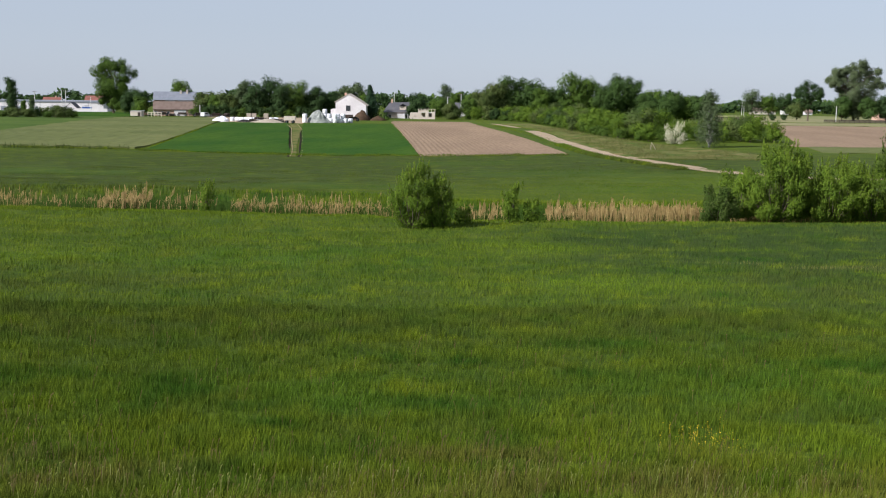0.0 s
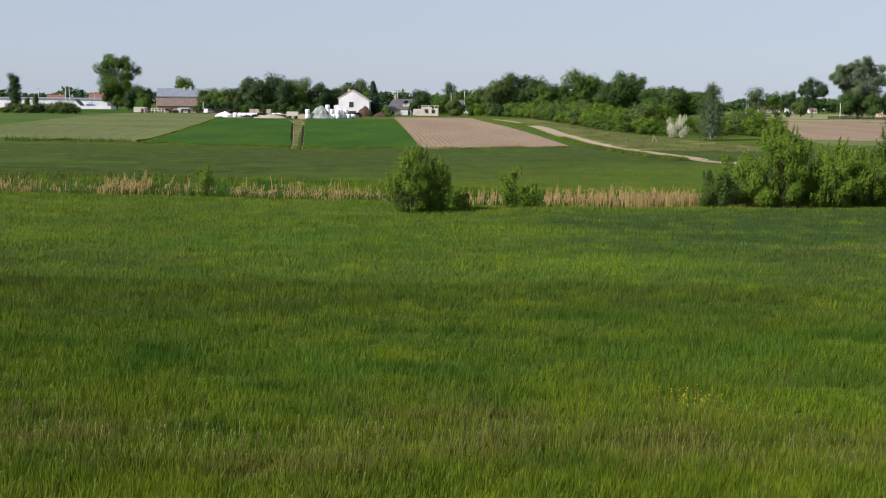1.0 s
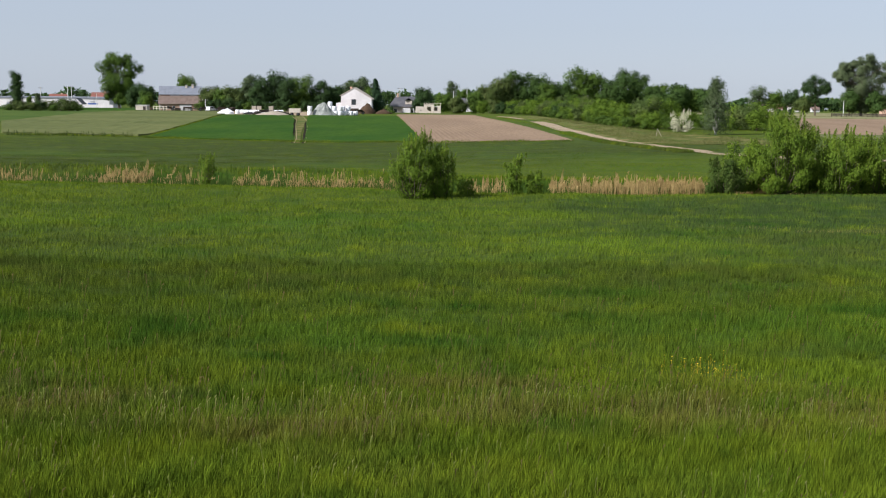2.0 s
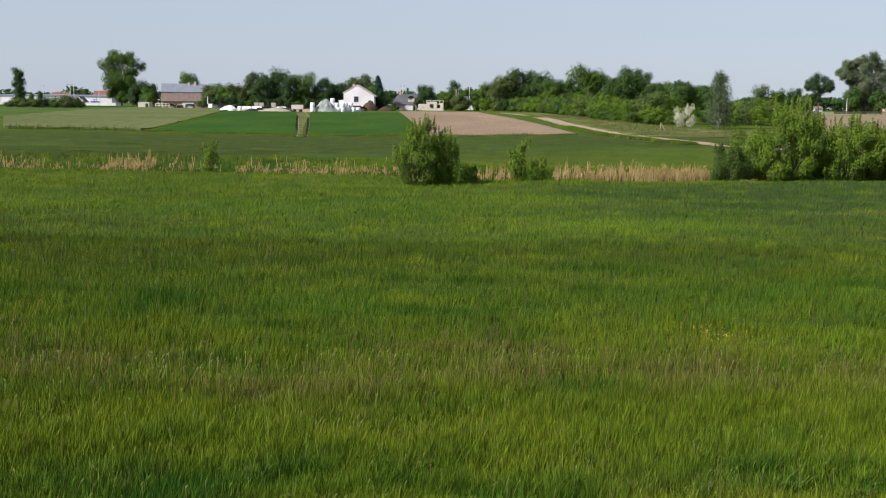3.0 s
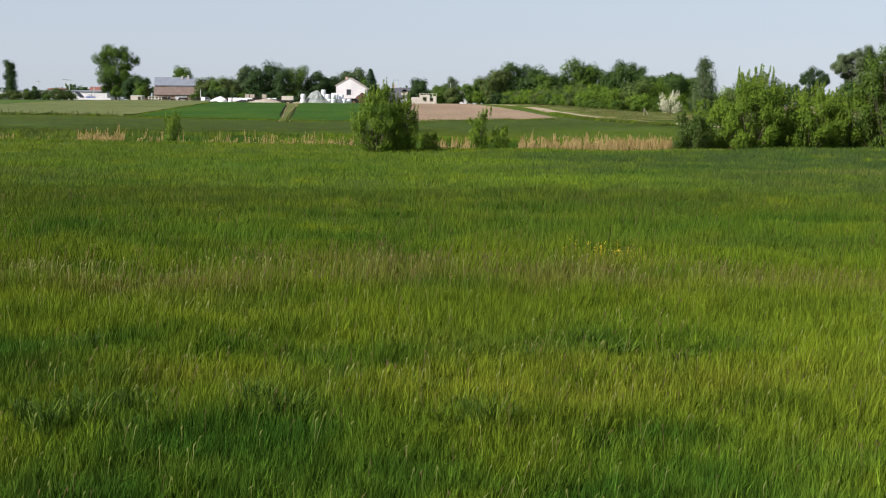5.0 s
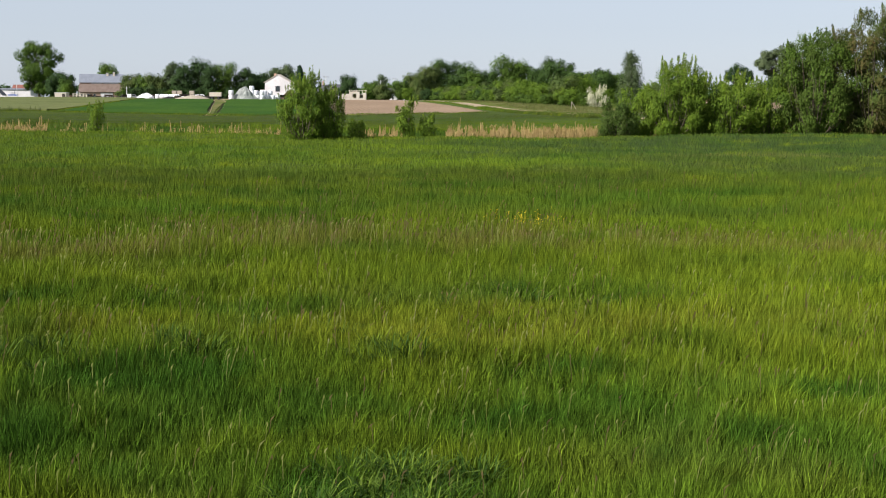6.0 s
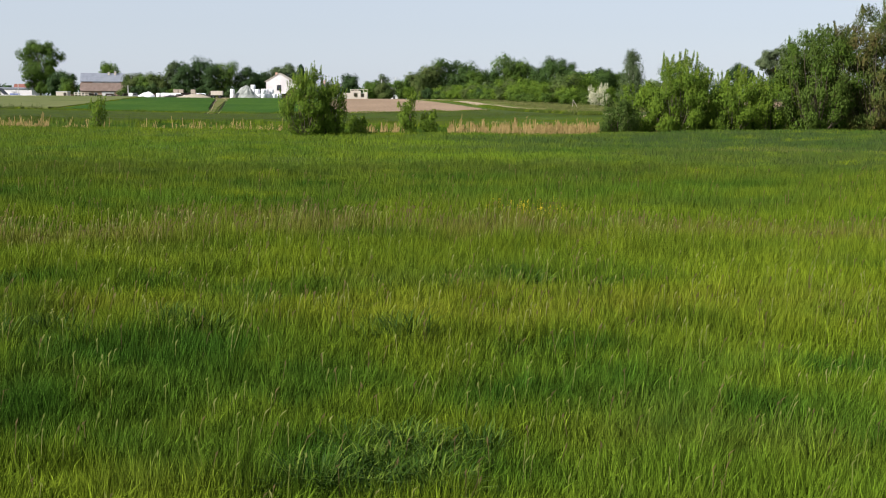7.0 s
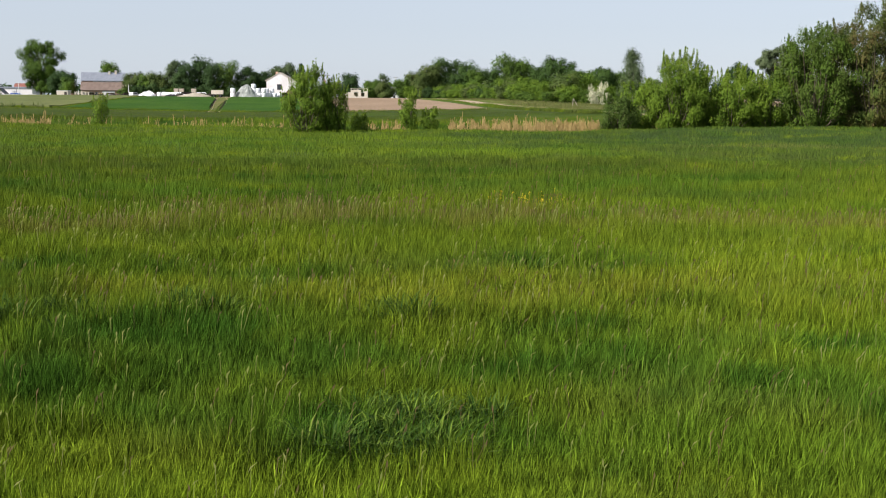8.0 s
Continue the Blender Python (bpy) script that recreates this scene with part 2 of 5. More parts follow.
NEEDLES = foliage("spruce needles", (0.018, 0.04, 0.018), (0.035, 0.065, 0.028), (0.02, 0.045, 0.018), 0.1, 0.4)
BLOSSOM = foliage("white blossom", (0.5, 0.46, 0.34), (0.64, 0.6, 0.48), (0.36, 0.38, 0.2), 0.2, 0.8)
STRAWREED = foliage("dry reed straw", (0.29, 0.208, 0.075), (0.44, 0.325, 0.14), (0.2, 0.14, 0.055), 0.15, 0.7)
GREENREED = foliage("green reed", (0.032, 0.066, 0.008), (0.066, 0.108, 0.015), (0.034, 0.068, 0.008), 0.25, 0.5)
SEEDHEAD = foliage("grass seed heads", (0.1, 0.075, 0.03), (0.19, 0.145, 0.055), (0.085, 0.062, 0.028), 0.2, 0.4)
DRYGRASS = foliage("dry verge grass blades", (0.06, 0.09, 0.016), (0.17, 0.14, 0.06), (0.07, 0.085, 0.02), 0.15, 0.3)
PALEHEAD = foliage("pale grass heads", (0.17, 0.2, 0.04), (0.32, 0.31, 0.11), (0.15, 0.18, 0.035), 0.3, 0.5)
BUTTERCUP = foliage("yellow flowers", (0.6, 0.42, 0.02), (0.7, 0.5, 0.03), (0.55, 0.4, 0.02), 0.1, 1.0)
# the few pale blades are highlights put into the tint; the rest stay deep green
TUSSOCK = foliage("deep green tussock", (0.02, 0.048, 0.005), (0.15, 0.21, 0.025), (0.03, 0.065, 0.006), 0.15, 2.0, 3.0)
_b = TUSSOCK.node_tree.nodes["Principled BSDF"]
_b.inputs["Roughness"].default_value, _b.inputs["Specular IOR Level"].default_value = 0.6, 0.06
BARK = surface("bark", (0.09, 0.07, 0.05), (0.14, 0.11, 0.085), (0.05, 0.04, 0.03), 1.5, 8.0, stretch=(1, 1, 0.2))
BIRCHBARK = surface("birch bark", (0.44, 0.42, 0.38), (0.34, 0.33, 0.3), (0.06, 0.05, 0.05), 2.0, 4.0, stretch=(1, 1, 3))
CROP = surface("young green crop", (0.021, 0.058, 0.006), (0.04, 0.08, 0.007), (0.017, 0.047, 0.005), 0.09, 1.2, bump=0.8, depth=0.2, stretch=(1, 0.4, 1))
RYE = surface("pale rye crop", (0.085, 0.1, 0.034), (0.12, 0.128, 0.048), (0.068, 0.085, 0.027), 0.06, 1.0, bump=0.8, depth=0.2, stretch=(0.5, 1, 1))
FALLOW = surface("dry fallow grass", (0.16, 0.165, 0.07), (0.24, 0.21, 0.12), (0.1, 0.13, 0.045), 0.02, 0.5, bump=0.5, depth=0.2, stretch=(0.3, 1, 1))
WHITEWALL = surface("white render", (0.58, 0.55, 0.555), (0.66, 0.63, 0.635), (0.48, 0.455, 0.45), 0.3, 2.0, bump=0.1, depth=0.01)
BRICK = surface("pale red brick", (0.42, 0.27, 0.2), (0.5, 0.34, 0.26), (0.33, 0.2, 0.15), 0.5, 4.0, bump=0.3, depth=0.01)
BEIGE = surface("beige block wall", (0.5, 0.43, 0.36), (0.56, 0.5, 0.43), (0.4, 0.34, 0.28), 0.5, 3.0, bump=0.2, depth=0.01)
METALROOF = surface("grey sheet roof", (0.2, 0.215, 0.25), (0.25, 0.265, 0.3), (0.15, 0.15, 0.17), 0.4, 2.0, rough=0.45, metal=0.3, bump=0.1, depth=0.01, stretch=(3, 1, 1))
BROWNROOF = surface("weathered brown roof", (0.14, 0.103, 0.085), (0.185, 0.14, 0.118), (0.09, 0.066, 0.055), 0.5, 4.0, bump=0.3, depth=0.02, stretch=(2, 1, 1))
REDROOF = surface("red tile roof", (0.17, 0.075, 0.06), (0.22, 0.1, 0.08), (0.12, 0.055, 0.045), 0.4, 3.0, bump=0.2, depth=0.02)
DARKROOF = surface("dark slate roof", (0.07, 0.07, 0.08), (0.11, 0.105, 0.11), (0.05, 0.05, 0.055), 0.4, 3.0, rough=0.6, bump=0.2, depth=0.02)
PLASTIC = surface("white film wrap", (0.66, 0.66, 0.69), (0.74, 0.74, 0.76), (0.62, 0.63, 0.64), 1.5, 6.0, rough=0.35, bump=0.3, depth=0.02)
TARP = surface("grey green tarpaulin", (0.14, 0.155, 0.135), (0.27, 0.28, 0.26), (0.08, 0.09, 0.08), 0.8, 3.0, rough=0.5, bump=0.5, depth=0.08)
MANURE = surface("dark brown heap", (0.055, 0.036, 0.023), (0.085, 0.056, 0.036), (0.03, 0.02, 0.014), 0.8, 4.0, bump=0.8, depth=0.1)
GLASS, _nt, _b = material("dark window glass", 0.08)
_b.inputs["Base Color"].default_value = (0.03, 0.035, 0.04, 1)
_b.inputs["Specular IOR Level"].default_value = 0.6
DARKIRON = surface("dark iron", (0.04, 0.04, 0.04), (0.07, 0.06, 0.05), (0.12, 0.06, 0.04), 2.0, 8.0, rough=0.6, metal=0.5)
RUBBER = surface("black rubber", (0.02, 0.02, 0.02), (0.03, 0.03, 0.03), (0.05, 0.045, 0.04), 3.0, 12.0, rough=0.8)
WOOD = surface("grey weathered wood", (0.3, 0.26, 0.21), (0.38, 0.33, 0.27), (0.2, 0.17, 0.14), 1.0, 8.0, stretch=(4, 4, 0.5))
PALEWOOD = surface("pale peeled wood", (0.6, 0.53, 0.43), (0.66, 0.6, 0.5), (0.45, 0.38, 0.3), 1.0, 8.0, stretch=(4, 4, 0.5))
CONCRETE = surface("pale concrete", (0.5, 0.49, 0.47), (0.58, 0.57, 0.55), (0.4, 0.39, 0.37), 1.0, 6.0, bump=0.1)
BLUE = surface("blue sheet", (0.04, 0.09, 0.3), (0.05, 0.11, 0.36), (0.04, 0.07, 0.2), 1.0, 4.0, rough=0.5)
SOIL = surface("dry ploughed soil", (0.195, 0.138, 0.092), (0.24, 0.172, 0.115), (0.14, 0.098, 0.064), 0.08, 2.0, bump=0.9, depth=0.15, stretch=(1, 0.25, 1))
VERGE = surface("dry verge grass", (0.055, 0.088, 0.014), (0.16, 0.13, 0.055), (0.045, 0.07, 0.012), 0.22, 0.9, bump=0.8, depth=0.2)
# soil of the ruts, near black because their shadow is in the colour
RUTSHADE = surface("shaded dark soil", (0.016, 0.013, 0.009), (0.026, 0.02, 0.013), (0.01, 0.008, 0.006), 0.5, 3.0, bump=0.8, depth=0.08)
GREYSOIL = surface("grey heaped soil", (0.28, 0.24, 0.19), (0.34, 0.3, 0.24), (0.17, 0.14, 0.1), 0.5, 2.5, bump=0.8, depth=0.08)
PASTURE = surface("short pasture grass", (0.045, 0.078, 0.014), (0.068, 0.1, 0.02), (0.036, 0.062, 0.011), 0.06, 1.2, bump=0.6, depth=0.15)
SAND = surface("sandy track", (0.26, 0.2, 0.135), (0.33, 0.26, 0.18), (0.19, 0.145, 0.09), 0.3, 2.5, bump=0.5, depth=0.05)


# ---- mesh helpers ----
def gz(y):
    """Height of the land: level meadow, falling away gently behind the far fields."""
    y = np.asarray(y, float)
    near = np.where(y > 220, -0.0000454 * (np.minimum(y, 440) - 220) ** 2, 0.0)
    return near - np.where(y > 440, 0.0165 * (y - 440), 0.0)


def dip(x, y):
    """How far the land between the ditch and the farm lies under the level of the meadow."""
    x, y = np.asarray(x, float), np.asarray(y, float)
    return np.interp(x, [-140, -80, -49, -24, -17, -3.5, 18.5, 30], [0, 0.45, 0.7, 1.08, 1.06, 0.88, 0.33, 0]) * np.interp(y, [112, 132, 155, 192, 317], [0, 0.45, 0.95, 1, 0])


class Geo:
    """Gathers vertices and faces of one mesh."""

    def __init__(self):
        self.v, self.f, self.n = [], {}, 0

    def add(self, v, f):
        v, f = np.asarray(v, float).reshape(-1, 3), np.asarray(f, int)
        self.v.append(v)
        self.f.setdefault(f.shape[1], []).append(f + self.n)
        self.n += len(v)
        return self

    def box(self, x0, x1, y0, y1, z0, z1):
        v = [(x, y, z) for z in (z0, z1) for y in (y0, y1) for x in (x0, x1)]
        return self.add(v, [(0, 2, 3, 1), (4, 5, 7, 6), (0, 1, 5, 4), (2, 6, 7, 3), (0, 4, 6, 2), (1, 3, 7, 5)])

    def tube(self, path, radii, sides=6):
        path = np.asarray(path, float)
        rings = []
        for i, p in enumerate(path):
            d = path[min(i + 1, len(path) - 1)] - path[max(i - 1, 0)]
            d = d / (np.linalg.norm(d) + 1e-9)
            u = np.cross(d, (0.3, 0.9, 0.31) if abs(d[1]) < 0.8 else (1, 0, 0))
            u /= np.linalg.norm(u)
            w = np.cross(d, u)
            a = np.arange(sides) * 2 * np.pi / sides
            rings.append(p + radii[i] * (np.outer(np.cos(a), u) + np.outer(np.sin(a), w)))
        f = [(i * sides + k, i * sides + (k + 1) % sides, (i + 1) * sides + (k + 1) % sides, (i + 1) * sides + k)
             for i in range(len(path) - 1) for k in range(sides)]
        self.add(np.concatenate(rings), f)
        self.f.setdefault(3, []).append(np.array([(self.n - sides, self.n - sides + k, self.n - sides + k + 1) for k in range(1, sides - 1)]))
        return self

    def mesh(self, name, mat, smooth=False):
        me = bpy.data.meshes.new(name)
        v = np.concatenate(self.v)
        sizes = sorted(self.f)
        loops = np.concatenate([np.concatenate(self.f[k]).ravel() for k in sizes])
        counts = np.concatenate([np.full(sum(len(q) for q in self.f[k]), k) for k in sizes])
        me.vertices.add(len(v))
        me.vertices.foreach_set("co", v.ravel().astype(np.float32))
        me.loops.add(len(loops))
        me.loops.foreach_set("vertex_index", loops.astype(np.int32))
        me.polygons.add(len(counts))
        me.polygons.foreach_set("loop_start", (np.cumsum(counts) - counts).astype(np.int32))
        me.polygons.foreach_set("loop_total", counts.astype(np.int32))
        me.polygons.foreach_set("use_smooth", np.full(len(counts), smooth))
        me.materials.append(mat)
        me.update(calc_edges=True)
        return me


def part(name, geo, mat, parent=None, label="", smooth=False, at=None):
    """Links geo as one mesh object under parent."""
    ob = new(name, geo.mesh(name, mat, smooth))
    ob.parent = parent
    if at is not None:
        ob.matrix_basis = at
    return tagged(ob, label)


def thing(name, x, y, label, category, group="", z=None, turn=0.0):
    """An Empty at the base of a thing on the ground."""
    ob = new(name)
    ob.empty_display_size = 0.3
    ob.matrix_basis = pose(x, y, float(gz(y)) if z is None else z, 0, 0, turn)
    return tagged(ob, label, category, group)


def value_noise(x, y, seed):
    """Smooth noise from 0 to 1 with cells of one unit."""
    x, y = np.asarray(x, float), np.asarray(y, float)
    i, j = np.floor(x).astype(np.int64), np.floor(y).astype(np.int64)

    def cell(a, b):
        h = (a * 374761393 + b * 668265263 + seed * 982451653) & 0x7FFFFFFF
        h = ((h ^ (h >> 13)) * 1274126177) & 0x7FFFFFFF
        return ((h ^ (h >> 16)) & 0xFFFF) / 65535.0

    u, v = x - i, y - j
    u, v = u * u * (3 - 2 * u), v * v * (3 - 2 * v)
    return (cell(i, j) * (1 - u) + cell(i + 1, j) * u) * (1 - v) + (cell(i, j + 1) * (1 - u) + cell(i + 1, j + 1) * u) * v


def unit(v):
    return v / (np.linalg.norm(v, axis=-1, keepdims=True) + 1e-9)


def leaves(geo, rng, centre, normal, length, width, along=None):
    """Adds one pointed leaf per centre, facing normal."""
    n = len(centre)
    normal = unit(normal)
    a = rng.normal(size=(n, 3)) if along is None else along + 0.3 * rng.normal(size=(n, 3))
    a = unit(a - (a * normal).sum(1, keepdims=True) * normal)
    b = np.cross(normal, a)
    k = rng.uniform(0.7, 1.3, (n, 1))
    a, b = a * length * 0.5 * k, b * width * 0.5 * k
    v = np.stack([centre + b - a, centre + a * 1.1, centre - b - a], 1).reshape(-1, 3)
    geo.add(v, np.arange(3 * n).reshape(n, 3))



# ---- trees and bushes ----
def clump(geo, rng, c, rad, sprays, each, leaf, flat=(1, 1, 0.85), slim=0.62, core=None):
    """A rounded clump of leaf sprays round c, thinner inside than at its skin, turned out from the crown's core."""
    d = unit(rng.normal(size=(sprays, 3)))
    skin = np.where(rng.uniform(size=(sprays, 1)) < 0.25, rng.uniform(0.2, 0.7, (sprays, 1)), rng.uniform(0.74, 1.05, (sprays, 1)))
    s = c + d * rad * skin * np.array(flat)
    p = np.repeat(s, each, 0) + rng.normal(0, max(leaf * 0.7, rad * 0.11), (sprays * each, 3))
    p[:, 2] = np.maximum(p[:, 2], 0.1)
    out = unit(p - c)
    whole = unit(p - core) if core is not None else 0.0
    leaves(geo, rng, p, out + 0.6 * whole + 0.3 * rng.normal(size=p.shape) + (0, 0, 0.25), leaf, leaf * slim)


def tree(name, x, y, height, width, bole, leaf_mat, label, category="tree", seed=1, lobes=12, sprays=34, each=6,
         leaf=0.5, bark=None, form="round", group="", base=None, shape=()):
    """A trunk with limbs, each ending in a clump; shape may name the clumps (across, height, radius) of a crown of its own."""
    rng = np.random.default_rng(seed)
    ob = thing(name, x, y, label, category, group, z=base, turn=0.0 if shape else float(rng.uniform(0, 360)))
    leaf, sprays = leaf * 0.85, int(sprays * 1.7)
    if shape:  # each clump of a named crown breaks up into three
        shape = [(a + 0.55 * r * math.cos(k * 2.1 + n), z + 0.5 * r * math.sin(k * 2.1 + n), r * rng.uniform(0.52, 0.72)) for n, (a, z, r) in enumerate(shape) for k in range(3)]
        sprays = int(sprays * 0.42)
    lobes = len(shape) or lobes
    wood, crown = Geo(), Geo()
    rise = height - bole
    r0 = 0.016 * height + 0.05
    lean = rng.normal(0, 0.02 * height, 2)
    top = np.array([lean[0], lean[1], bole + rise * 0.72])
    wood.tube([(0, 0, -0.2), (lean[0] * 0.1, lean[1] * 0.1, bole * 0.6), (lean[0] * 0.4, lean[1] * 0.4, bole + rise * 0.3), top],
              [r0 * 1.25, r0, r0 * 0.7, r0 * 0.2], 7)
    for i in range(lobes):
        f = (i + 0.5) / lobes
        if form == "spire":
            zc = bole + rise * f * 0.93
            rad = width * 0.5 * (1 - f) ** 0.8 * 0.62 + 0.15
            out = width * 0.5 * (1 - f) * 0.55
        elif form == "column":
            zc = bole + rise * (0.06 + 0.86 * f)
            rad = width * (0.36 if 0.1 < f < 0.75 else 0.26) * rng.uniform(0.8, 1.15)
            out = width * 0.2
        elif form == "weeping":
            zc = bole + rise * (0.06 + 0.86 * f)
            rad = width * (0.3 - 0.15 * f) * rng.uniform(0.85, 1.1)
            out = width * 0.26 * (1 - 0.75 * f)
        else:
            up = 0.12 + 0.74 * f
            zc = bole + rise * up
            bulge = math.sqrt(max(0.08, 1 - (2 * up - 0.9) ** 2 * 0.85))
            rad = width * rng.uniform(0.17, 0.27) * (1.0 if form == "round" else 0.7) * (0.7 + 0.3 * bulge)
            out = (width * 0.5 - rad * 0.85) * bulge * (1.0 if i % 3 else 0.35)
        ang = i * 2.39996 + rng.uniform(-0.4, 0.4)
        c = np.array([lean[0] * f + out * math.cos(ang), lean[1] * f + out * math.sin(ang), zc])
        if shape:
            c, rad = np.array([shape[i][0], rng.uniform(-0.12, 0.12) * width, shape[i][1]]), shape[i][2]
            zc = c[2]
        start = np.array([lean[0] * 0.4 * f, lean[1] * 0.4 * f, max(bole * 0.8, zc - rise * 0.32 - 0.3)])
        mid = (start + c) / 2 + np.array([0, 0, 0.06 * rise])
        wood.tube([start, mid, c], [r0 * 0.42, r0 * 0.25, r0 * 0.08], 5)
        clump(crown, rng, c, rad, sprays, each, leaf, (1, 1, 0.85 if form == "round" else 1.0), core=np.array([0, 0, bole + rise * 0.4]))
    part("trunk", wood, bark or BARK, ob, "rough bark trunk with limbs")
    part("crown", crown, leaf_mat, ob, "leafy crown")
    return ob


def bush(name, x, y, height, width, leaf_mat, label, seed=1, clumps=30, leaf=0.15, shoots=26, spike=0.16, dome=0.55, category="bush", density=1.0):
    """A many-stemmed willow: stems fan out from the base to rounded heads of leaves, with upright shoots over them."""
    rng = np.random.default_rng(seed)
    ob = thing(name, x, y, label, category, "")
    wood, crown, young = Geo(), Geo(), Geo()
    half = width * 0.5
    size = math.sqrt(half * height / clumps) * 0.95
    tops = []
    for i in range(clumps):
        u = (i + 0.5) / clumps
        inner = i % 5 == 4
        polar = math.acos(1 - u * 1.95)
        ang = i * 2.39996 + rng.uniform(-0.35, 0.35)
        reach = (rng.uniform(0.2, 0.55) if inner else rng.uniform(0.76, 0.95))
        flare = math.sin(polar) ** (1.0 - 0.45 * dome)
        if polar > 1.57:
            flare = max(flare, 0.62)
        zc = height * (0.47 + 0.44 * math.cos(polar) * (1.0 if not inner else 0.6)) * rng.uniform(0.86, 1.02)
        if i % 6 == 5:  # low growth that hides the foot
            zc, flare, reach = height * 0.1, 0.55, rng.uniform(0.3, 1.0)
        zc = max(zc, size * 0.5)
        c = np.array([half * flare * reach * math.cos(ang), half * flare * reach * math.sin(ang), zc])
        foot = np.array([c[0] * 0.18, c[1] * 0.18, -0.05])
        bend = (foot + c) / 2 + np.array([c[0] * 0.16, c[1] * 0.16, 0])
        wood.tube([foot, bend, c], [0.035, 0.022, 0.008], 4)
        rad = size * rng.uniform(0.65, 1.25)
        n = int(1.5 * density * 4 * math.pi * rad * rad / (leaf * leaf * 0.4))
        grow = unit(np.array([c[0] * 0.5, c[1] * 0.5, height * 0.55]))
        d = unit(rng.normal(size=(n, 3)))
        d = d * rng.uniform(0.45, 1.0, (n, 1)) ** 0.6
        stretch = (d @ grow)[:, None] * grow
        p = c + (d * 0.95 + stretch * 0.3) * rad
        p = p + rng.normal(0, leaf * 0.75, p.shape)
        low = p[:, 2] < 0.05
        p[low, 2] = rng.uniform(0.05, 0.3, low.sum())
        whole = unit((p - (0, 0, height * 0.3)) * np.array([1, 1, half * 2 / height]) + 1e-3)
        face = 0.65 * unit(d + 1e-4) + 0.5 * whole + 0.36 * rng.normal(size=p.shape) + (0, 0, 0.15)
        leaves(crown, rng, p, face, leaf, leaf * 0.4, grow + 0.35 * unit(d + 1e-4))
        if not inner:
            tops.append((c, rad, grow))
    for i in range(shoots):
        c, rad, grow = tops[int(len(tops) * (i / shoots) ** 1.5)]
        start = c + rng.normal(0, 0.6, 3) * rad * (1, 1, 0.3)
        long = rad * 0.7 + height * spike * rng.uniform(0.1, 0.6)
        tip = start + (grow * 0.5 + (0, 0, 0.6) + rng.normal(0, 0.12, 3)) * long
        wood.tube([start, (start + tip) / 2, tip], [0.014, 0.009, 0.004], 3)
        n = int(22 + 42 * long * density)
        t = rng.uniform(0.1, 1.0, (n, 1))
        side = unit(rng.normal(size=(n, 3)) * (1, 1, 0.3)) * leaf * (1.05 - 0.8 * t)
        p = start + (tip - start) * t + side * 0.75
        leaves(young, rng, p, side / leaf + 0.3 * rng.normal(size=p.shape) + (0, 0, 0.4), leaf, leaf * 0.36, unit(side) * 0.5 + (0, 0, 1.0))
    part("trunk", wood, BARK, ob, "thin brown stems")
    part("crown", crown, leaf_mat, ob, "dense fresh leaves")
    # willow shoots carry painted sunlight in their brighter leaf colour
    tagged(part("young_growth", young, SUNLITYOUNG if leaf_mat is WILLOW else leaf_mat, ob, "upright young shoots"), kind="stuff")
    return ob


# ---- land ----
def steps(points):
    out = []
    for a, b, n in points:
        out.extend(np.linspace(a, b, n, endpoint=False))
    return np.array(out + [points[-1][1]])


def sheet(name, xs, ys, height, mat, label, category, kind="structure"):
    X, Y = np.meshgrid(xs, ys)
    V = np.stack([X, Y, height(X, Y)], -1).reshape(-1, 3)
    n = len(xs)
    i = (np.arange(len(ys) - 1)[:, None] * n + np.arange(n - 1)).ravel()
    ob = new(name, Geo().add(V, np.stack([i, i + 1, i + n + 1, i + n], 1)).mesh(name, mat, True))
    return tagged(ob, label, category, kind=kind)


REED_X = np.array([-60, -40, -28, -14, -7, -2, 9, 20, 35, 60])
REED_Y = np.array([107, 105, 104, 101, 97.5, 93, 91, 91.5, 92.5, 94])


def reed_line(x):
    return np.interp(x, REED_X, REED_Y)


def land_height(X, Y):
    line = reed_line(X) + np.interp(X, [-12, 0], [5.0, 6.5])
    slope = np.interp(X, [-30, -12, 0, 10], [9.0, 8.5, 6.0, 5.0])
    deep = np.interp(X, [-30, -12, 0, 10, 20], [1.7, 1.6, 1.2, 0.95, 0.9])
    low = -deep * np.where(Y < line, np.exp(-((Y - line) / slope) ** 2), np.exp(-((Y - line) / 2.5) ** 2))
    ripple = 0.22 * (value_noise(X / 7, Y / 5, 3) - 0.5) + 0.10 * (value_noise(X / 2.2, Y / 1.8, 5) - 0.5)
    bank = np.interp(X, [16, 20, 26, 34, 60, 90], [0, 0.3, 0.5, 0.56, 0.5, 0]) * np.exp(-((Y - 84) / np.where(Y < 84, 9.0, 4.5)) ** 2)
    bank = bank + np.interp(X, [-60, -22, -8, -3], [0.32, 0.3, 0.14, 0]) * np.exp(-((Y - 90) / np.where(Y < 90, 9.0, 4.0)) ** 2)
    return gz(Y) - dip(X, Y) + bank + np.where(np.abs(X) < 90, low, 0) + np.where((Y < 160) & (np.abs(X) < 90), ripple, 0)


sheet("ground", steps([(-4000, -600, 10), (-600, -100, 14), (-100, 100, 130), (100, 600, 14), (600, 4000, 11)]),
      steps([(-300, -10, 8), (-10, 120, 100), (120, 460, 40), (460, 1200, 24), (1200, 4500, 20)]),
      land_height, MEADOW, "wide green meadow of tall uneven grass", "ground")


